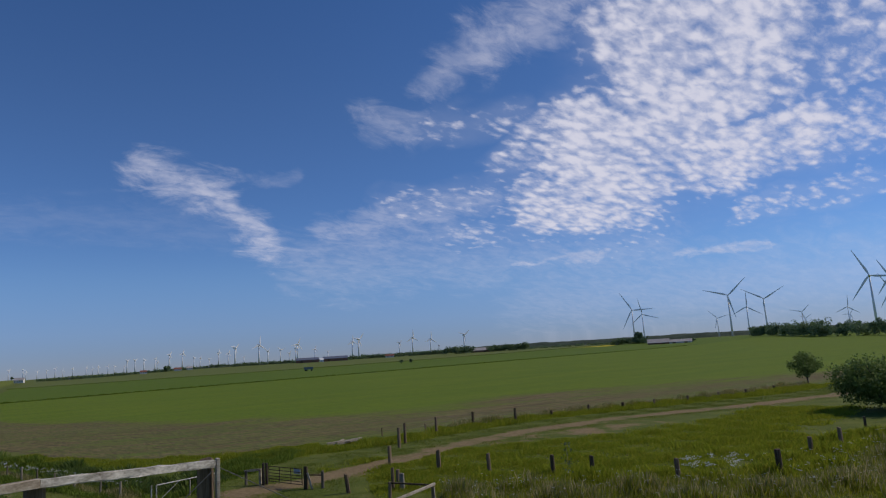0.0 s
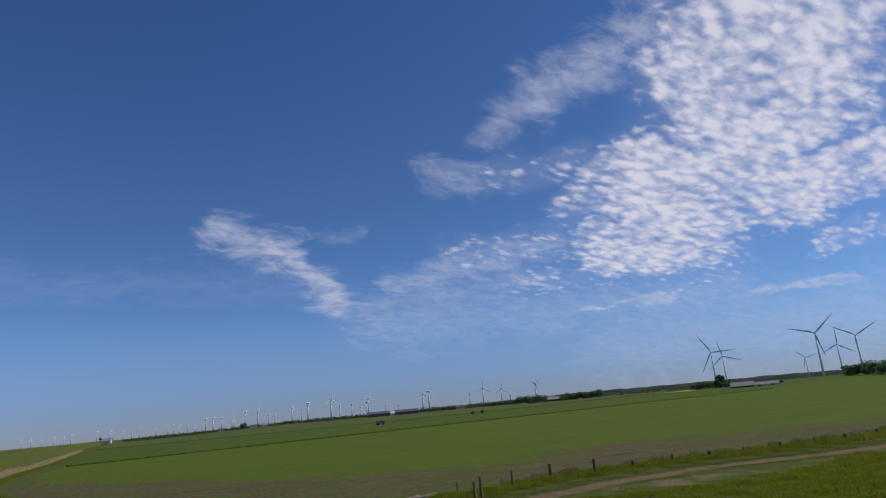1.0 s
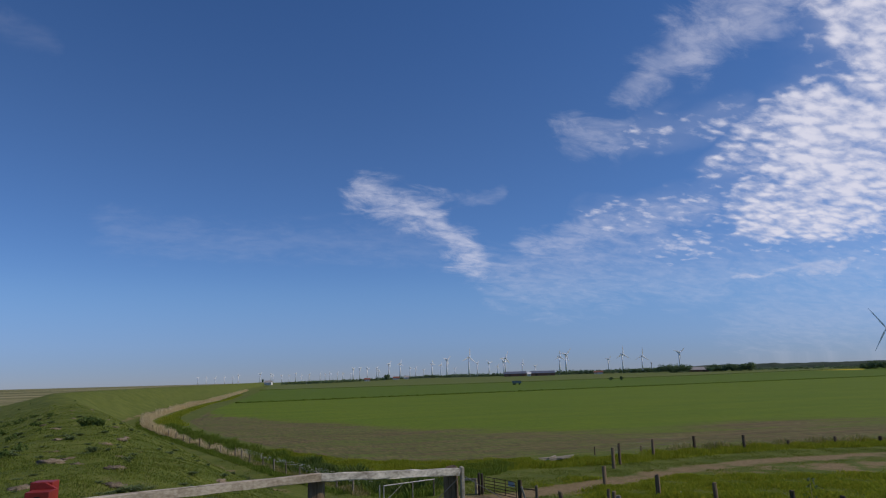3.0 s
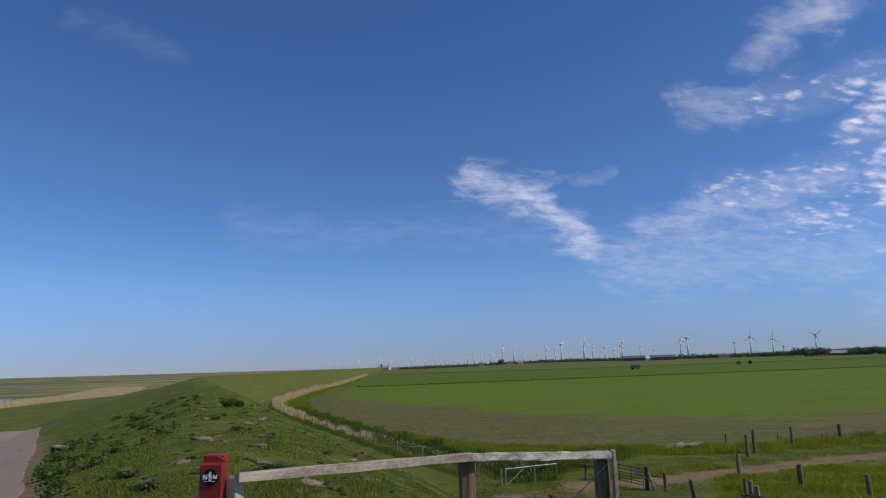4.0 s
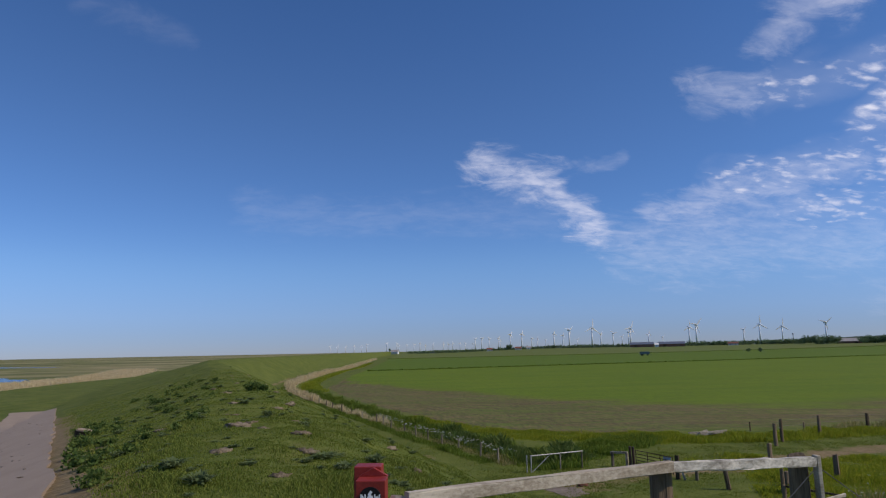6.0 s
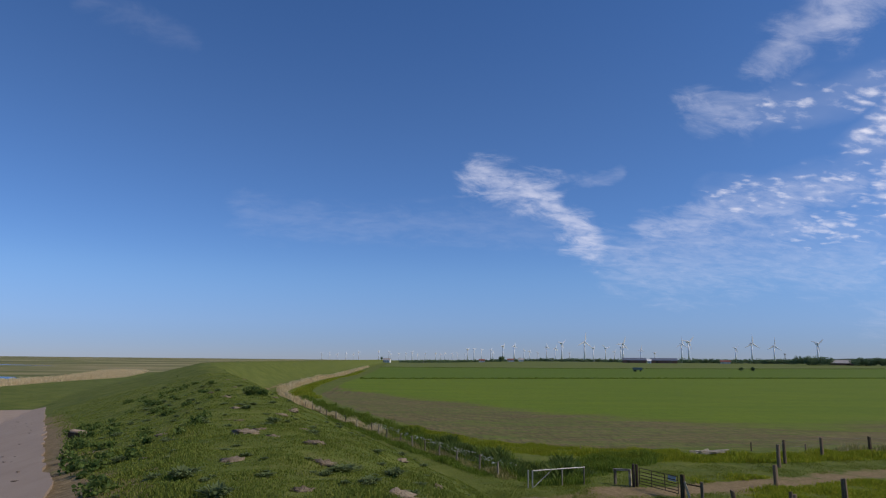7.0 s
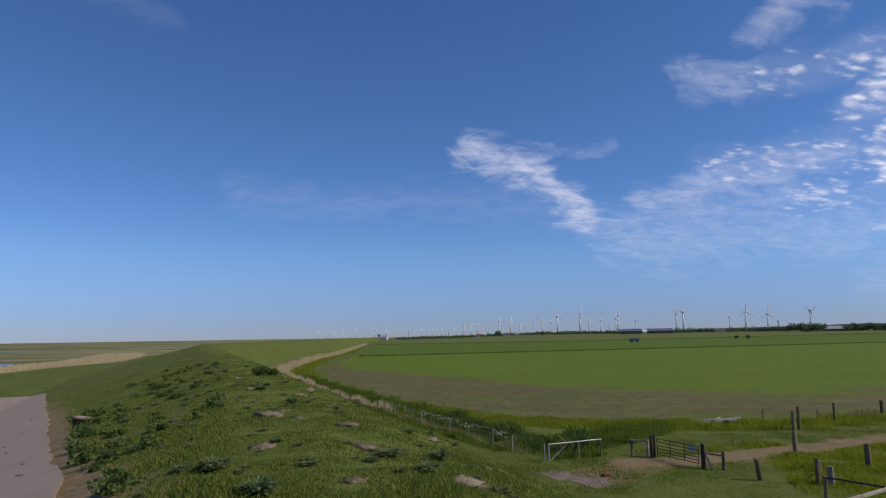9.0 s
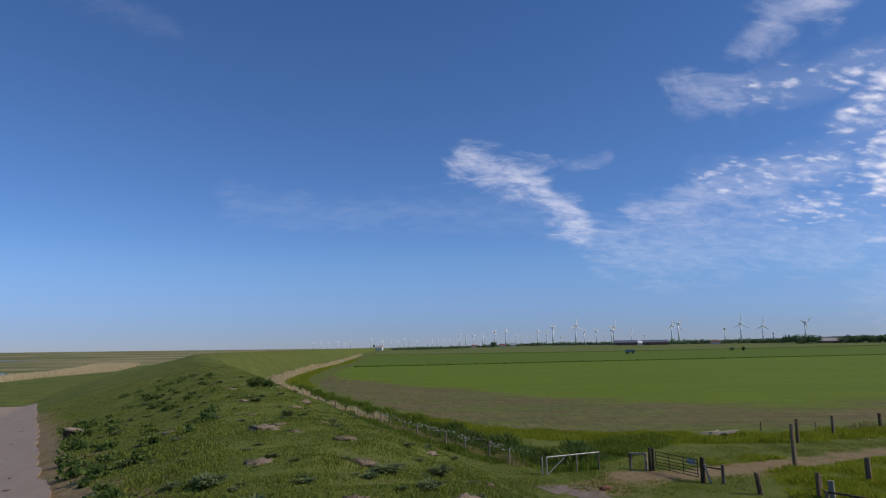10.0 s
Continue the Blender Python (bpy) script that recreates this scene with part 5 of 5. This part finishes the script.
def turf():
    rng = np.random.default_rng(41)
    n = 150000
    r = np.exp(rng.uniform(np.log(4.5), np.log(75), n))
    a = np.radians(rng.uniform(-42, 46, n))
    x, y = -2.5 + r * np.sin(a), -1.0 + r * np.cos(a)
    keep = ~off_limits(x, y) & (x - along(TOE, y) < 1.0 + 60 * (y < 40)) & (y < 66 - 0.1 * x)
    x, y, r = x[keep], y[keep], r[keep]
    patch = 0.5 + 0.5 * np.sin(x * 1.7 + 2 * np.sin(y * 0.9)) * np.sin(y * 1.3 + 1.5 * np.sin(x * 0.8))
    tall = (0.022 + 0.05 * patch ** 2) * rng.uniform(0.7, 1.3, len(x))
    ob = new("turf_grass", soup("turf_grass", tufts(rng, x, y, 5, 0.05 + 0.004 * r, tall, 0.006 + 0.0008 * r, 0.9), M_TURF))
    tagged(ob, "short grazed turf on the dike", "grass", kind="stuff")


def strip_grass(name, label, line, half, n, tall, width, mat, seed, per=5, lean=0.5):
    """Grass scattered along a line, thinning out at its edges."""
    rng = np.random.default_rng(seed)
    p = np.array(line, float)
    seg = np.hypot(*np.diff(p, axis=0).T)
    s = rng.uniform(0, seg.sum(), n)
    k = np.clip(np.searchsorted(np.cumsum(seg), s), 0, len(seg) - 1)
    f = (s - (np.cumsum(seg) - seg)[k]) / seg[k]
    d = (p[k + 1] - p[k]) / seg[k][:, None]
    off = rng.uniform(-1, 1, n) * half * np.sqrt(rng.uniform(0.3, 1, n))
    x = p[k, 0] + d[:, 0] * f * seg[k] - d[:, 1] * off
    y = p[k, 1] + d[:, 1] * f * seg[k] + d[:, 0] * off
    keep = far_from(TRACK, x, y) > 1.3
    x, y = x[keep], y[keep]
    clump = 0.7 + 0.6 * np.sin(x * 1.1 + y * 0.7) * np.sin(y * 0.9 - x * 0.5)
    ob = new(name, soup(name, tufts(rng, x, y, per, 0.14, tall * clump, width, lean), mat))
    tagged(ob, label, "grass", kind="stuff")


def toe_line(y0, y1, off, step=4.0):
    ys = np.arange(y0, y1 + step, step)
    return [(float(along(TOE, y)) + off, float(y)) for y in ys]


turf()
strip_grass("ditch_bank_grass", "rank dark green grass on the ditch bank", toe_line(39, 130, 3.4), 2.3, 15000, 0.62, 0.035, M_BANK, 51, 5, 0.6)
strip_grass("ditch_bank_grass", "rank green grass on the far ditch bank", toe_line(125, 420, 5.0, 10.0), 3.0, 9000, 0.4, 0.10, M_LONG, 52, 4, 0.6)
strip_grass("ditch_bank_grass", "deep rank grass where the ditch ends", ((5.8, 42.5), (8.5, 43.0), (11.5, 44.5), (15, 48), (18, 51)), 2.6, 7500, 0.45, 0.03, M_BANK, 53, 5, 0.6)
strip_grass("ditch_bank_grass", "tufted green grass between ditch and field", ((-2.5, 74), (0.2, 67.5), (4.0, 60), (9, 55), (15.0, 51.8), (22, 51.8)), 3.2, 13000, 0.28, 0.035, M_LONG, 75, 5, 0.7)
strip_grass("field_margin_grass", "long green grass along the field fence", ((13, 50), (20, 49.5), (28, 49), (36, 50.5), (46, 51.2), (60, 48.5), (78, 44.5), (92, 44)), 2.4, 16000, 0.42, 0.035, M_LONG, 54, 5, 0.6)
strip_grass("field_margin_weeds", "pale dry grass along the field fence", ((36, 53.2), (46, 53), (56, 51.5), (66, 49.5), (80, 47.5), (92, 47)), 1.2, 2600, 0.65, 0.022, M_STRAW, 55, 5, 0.4)
strip_grass("meadow_grass", "lush tussocky meadow grass", ((18, 36), (24, 37.5), (31, 34), (40, 31), (52, 29), (66, 32)), 5.5, 22000, 0.26, 0.035, M_LONG, 56, 5, 0.8)
strip_grass("meadow_grass", "lush tussocky meadow grass", ((17, 32), (22, 30), (28, 27), (36, 23), (48, 24)), 4.0, 14000, 0.30, 0.03, M_LONG, 57, 5, 0.8)
strip_grass("reeds", "dry pale reeds in the ditch", toe_line(66, 135, 1.1), 0.8, 3800, 0.75, 0.03, M_REED, 58, 4, 0.3)
strip_grass("reeds", "dense dry pale reeds in the ditch", toe_line(100, 330, 0.8, 6.0), 1.1, 9000, 1.15, 0.06, M_REED, 59, 5, 0.25)
strip_grass("reeds", "dense dry pale reeds in the far ditch", toe_line(320, 640, 0.8, 20.0), 1.3, 4000, 1.2, 0.16, M_REED, 60, 4, 0.25)
strip_grass("fence_weeds", "mixed green and straw weeds under the ditch fence", toe_line(41, 100, 0.9), 0.8, 5500, 0.42, 0.02, M_STRAW, 61, 4, 0.4)
strip_grass("marsh_reeds", "broad bed of dry pale marsh reeds", ((-100, 118), (-95, 140), (-98, 180), (-96, 215), (-116, 290), (-132, 340)), 11.0, 42000, 0.75, 0.14, M_REED, 62, 4, 0.5)
strip_grass("short_grass", "short worn grass round the yard and track", ((4, 34), (10, 36), (16, 40), (24, 43), (34, 45), (48, 45), (64, 41), (90, 37)), 5.5, 22000, 0.10, 0.03, M_TURF, 65, 5, 0.9)
strip_grass("balk", "dark weedy balk between two crop strips", ((-12, 254), (0, 256), (250, 326), (560, 413)), 1.2, 9000, 0.5, 0.30, M_BANK, 66, 4, 0.6)
strip_grass("balk", "dark weedy balk beyond the second crop strip", ((-8, 618), (0, 620), (400, 668), (800, 716)), 2.0, 6000, 0.6, 0.6, M_BANK, 67, 4, 0.6)
WEED_LINE = ((18.2, 26.0), (22.5, 21.8), (26.5, 17.5), (31.0, 13.3), (36, 11.8), (42, 13.8), (52, 16.4))
strip_grass("tall_weeds", "tall straw-tipped weeds and grasses on the bank", WEED_LINE, 2.6, 4200, 0.85, 0.014, M_STRAW, 63, 5, 0.35)
strip_grass("tall_weeds", "lush green weeds on the bank", ((24, 24.5), (29, 19.5), (34, 16.5), (42, 17.5), (50, 19.5)), 2.2, 9000, 0.6, 0.03, M_LONG, 64, 5, 0.6)


strip_grass("tall_weeds", "dense green weeds under the dry stalks", WEED_LINE, 2.6, 11000, 0.55, 0.024, M_LONG, 68, 5, 0.6)


def umbels(name, label, line, half, n, tall, seed, r=0.09):
    """Cow parsley: thin stems with flat heads of little white florets."""
    rng = np.random.default_rng(seed)
    p = np.array(line, float)
    k = rng.integers(0, len(p) - 1, n)
    f = rng.uniform(0, 1, (n, 1))
    pos = p[k] * (1 - f) + p[k + 1] * f + rng.normal(0, half * 0.5, (n, 2))
    x, y = pos[:, 0], pos[:, 1]
    z = height(x, y)
    h = tall * rng.uniform(0.7, 1.2, n)
    m = 9
    fx = np.repeat(x, m) + rng.normal(0, r, n * m)
    fy = np.repeat(y, m) + rng.normal(0, r, n * m)
    fz = np.repeat(z + h, m) + rng.normal(0, r * 0.3, n * m)
    t = thing(name, float(x.mean()), float(y.mean()), float(z.mean()), label, "wildflowers", kind="stuff")
    shift = np.array([x.mean(), y.mean(), z.mean()])
    part("flower_heads", soup("flower_heads", leaves(rng, np.stack([fx, fy, fz], 1) - shift, r * 0.75), M_UMBEL), M_UMBEL, t)
    part("stems", soup("stems", blades(rng, x, y, z, h, np.full(n, 0.015), 0.05) - shift, M_LONG), M_LONG, t)


strip_grass("nettle_bank", "tall dark nettle and grass mound along the ditch", toe_line(60, 42, 3.3, -3.0) + [(6.9, 41.6), (9.2, 42.6), (11.0, 44.2)], 1.7, 7000, 0.85, 0.07, M_NETTLE, 78, 6, 0.8)
# Rank grass whose dark colour also stands in for the shadow under the fence.
strip_grass("verge_grass", "dark rank grass that also stands for the shadow under the ditch fence", toe_line(42, 140, -0.45), 0.55, 6500, 0.34, 0.03, M_BANK, 76, 5, 0.7)
strip_grass("track_tufts", "dark broad-leaved tufts along the trodden dike track", toe_line(44, 125, -4.1), 0.45, 900, 0.24, 0.07, M_NETTLE, 77, 7, 1.0)


umbels("cow_parsley", "white-flowering cow parsley along the ditch fence", toe_line(42, 70, 1.3), 0.7, 170, 0.85, 71, 0.06)
umbels("cow_parsley", "white-flowering cow parsley among bank weeds", WEED_LINE, 3.0, 300, 0.8, 72, 0.045)
umbels("cow_parsley", "white-flowering cow parsley in green weeds", ((33, 15.5), (38, 16), (45, 17)), 2.4, 45, 0.7, 73, 0.05)
for _n, (_x, _y) in enumerate(((29.2, 19.1), (30.0, 18.5), (31.2, 17.8))):
    umbels("hogweed", "big white hogweed heads above the weeds", ((_x, _y), (_x + 0.3, _y - 0.2)), 0.5, (16, 9, 18)[_n], 1.15, 80 + _n, 0.10)


def tall_stem():
    x, y = 25.2, 24.0
    z = ground_z(x, y)
    rng = np.random.default_rng(91)
    t = thing("tall_weed", x, y, z, "single tall pale-leaved weed stem", "plant")
    bm = bmesh.new()
    tube(bm, (0, 0, -0.1), (0.06, 0, 1.1), 0.018, 0.013, 6), tube(bm, (0.06, 0, 1.1), (0.02, 0, 2.2), 0.013, 0.005, 6)
    part("stem", bm, M_STRAW, t)
    pts = np.stack([rng.normal(0, 0.16, 46), rng.normal(0, 0.16, 46), rng.uniform(0.5, 2.2, 46)], 1)
    part("foliage", soup("foliage", leaves(rng, pts, 0.17), M_THISTLE), M_THISTLE, t)


tall_stem()


def rosette(seed, radius, tall, n, mat):
    """Broad pointed leaves spraying out from one root, some standing, some lying."""
    rng = np.random.default_rng(seed)
    a = rng.uniform(0, 2 * np.pi, n)
    root = rng.uniform(0, 0.55, n) * radius
    x, y = np.cos(a) * root, np.sin(a) * root
    up = rng.uniform(0.35, 1.1, n) * tall
    out = radius * rng.uniform(0.12, 0.8, n)
    w = radius * rng.uniform(0.05, 0.12, n)
    d, s = np.stack([np.cos(a), np.sin(a)], 1), np.stack([-np.sin(a), np.cos(a)], 1)
    base = np.stack([x, y], 1)
    mid, tip = base + d * (out * 0.55)[:, None], base + d * out[:, None]
    rim = np.stack([np.c_[mid + s * w[:, None], up * 0.9], np.c_[tip, up * rng.uniform(0.6, 1.2, n)], np.c_[mid - s * w[:, None], up * 0.9]], 1).reshape(-1, 3)
    me = bpy.data.meshes.new("rosette")
    me.from_pydata([(0, 0, -0.04)] + rim.tolist(), [], [(0, 3 * k + 1, 3 * k + 2, 3 * k + 3) for k in range(n)])
    me.materials.append(mat)
    return me


def clumps():
    kinds = [rosette(200 + k, (0.30, 0.38, 0.26, 0.34)[k], (0.20, 0.26, 0.16, 0.3)[k], (90, 120, 70, 110)[k], M_THISTLE) for k in range(4)]
    spots = ((-6.25, 9.1), (-5.72, 8.8), (-8.45, 12.5), (-8.05, 12.5), (-7.66, 10.0), (-7.5, 9.3), (-7.2, 9.6), (-4.83, 7.2), (-7.85, 22.7), (-3.4, 10.2), (-3.2, 11.0), (-2.48, 11.3), (-2.0, 8.1), (-2.9, 8.4), (-4.5, 8.8), (-6.0, 18.5), (-18.5, 55), (-7.4, 21.6), (-13.8, 41.8), (-22, 58.4), (-13.0, 31.1), (-11.9, 30.9), (-9.5, 28), (-14.4, 42.2), (-11.3, 38.6), (-9.5, 12.8), (-11.6, 24.2), (-12.0, 23.8), (-13.4, 25.8), (-15.7, 36.2), (-23.8, 45.6))
    rng = random.Random(17)
    more = [(rng.uniform(-15, -1), rng.uniform(8, 40)) for _ in range(90)] + [(rng.uniform(-34, -12), rng.uniform(35, 90)) for _ in range(50)] + [(rng.uniform(-12, 2), 5.5 + 20 * rng.random() ** 1.6) for _ in range(150)]
    for n, (x, y) in enumerate(list(spots) + [p for p in more if float(along(CREST, p[1])) - 14 < p[0] < float(along(CREST, p[1])) + 7]):
        if bool(off_limits(np.array([x]), np.array([y]))[0]):
            continue
        ob = new("thistle_clump", kinds[n % 4])
        s = rng.uniform(0.42, 0.8) * (1.0 if n < len(spots) else 0.75 if n < len(spots) + 90 else 0.42)
        ob.matrix_basis = pose(x, y, ground_z(x, y), 0, 0, rng.uniform(0, 360)) @ Matrix.Diagonal((s * 1.35, s, s * 0.75, 1))
        tagged(ob, "dull green thistle clump in the turf", "plant", "thistle clumps")


def nettles():
    """Low leafy thickets along the concrete."""
    rng = np.random.default_rng(231)
    edge = ((-12.2, 19.6), (-11.6, 18.6), (-12.6, 21.0), (-11.1, 18.2), (-10.5, 17.4), (-11.2, 20.4), (-9.2, 13.0), (-8.9, 14.0), (-8.3, 11.4), (-7.6, 10.4), (-7.9, 12.6), (-7.0, 8.9), (-12.8, 22.4), (-11.9, 22.0), (-10.3, 15.4), (-10.0, 16.6), (-12.9, 24.5), (-11.2, 25.2), (-14.8, 27.5), (-16.3, 30.0), (-10.0, 19.6), (-9.2, 17.2), (-8.4, 15.0))
    slope = [(float(along(CREST, y)) - off, float(y)) for y, off in zip(rng.uniform(11, 52, 46), rng.uniform(1.5, 7.5, 46))]
    slope = [q for q in slope if not bool(off_limits(np.array([q[0]]), np.array([q[1]]))[0])]
    allp = []
    for x, y in list(edge) + slope:
        r = rng.uniform(0.18, 0.42)
        c = (x, y, ground_z(x, y) + r * 0.22)
        pts = crown_points(rng, int(520 * r), c, (r, r, r * 0.42), 9, r * 0.35, 0.1)
        pts[:, 2] = np.maximum(pts[:, 2], height(pts[:, 0], pts[:, 1]) + 0.02)
        allp.append(pts)
    ob = new("nettles", soup("nettles", leaves(rng, np.concatenate(allp), 0.085), M_NETTLE))
    tagged(ob, "dark leafy nettle thickets beside the concrete path", "nettles", kind="stuff")


clumps()
nettles()
for _n, (_x, _y, _s) in enumerate(((-9.1, 30.9, 0.72), (-8.4, 30.3, 0.45))):
    tree("elder_bush", _x, _y, 0.75 * _s, 0.85 * _s, 300 + _n, 1500, 0.09, "low dark leafy bush on the dike slope", M_NETTLE, 0.02, 0.03, 26)
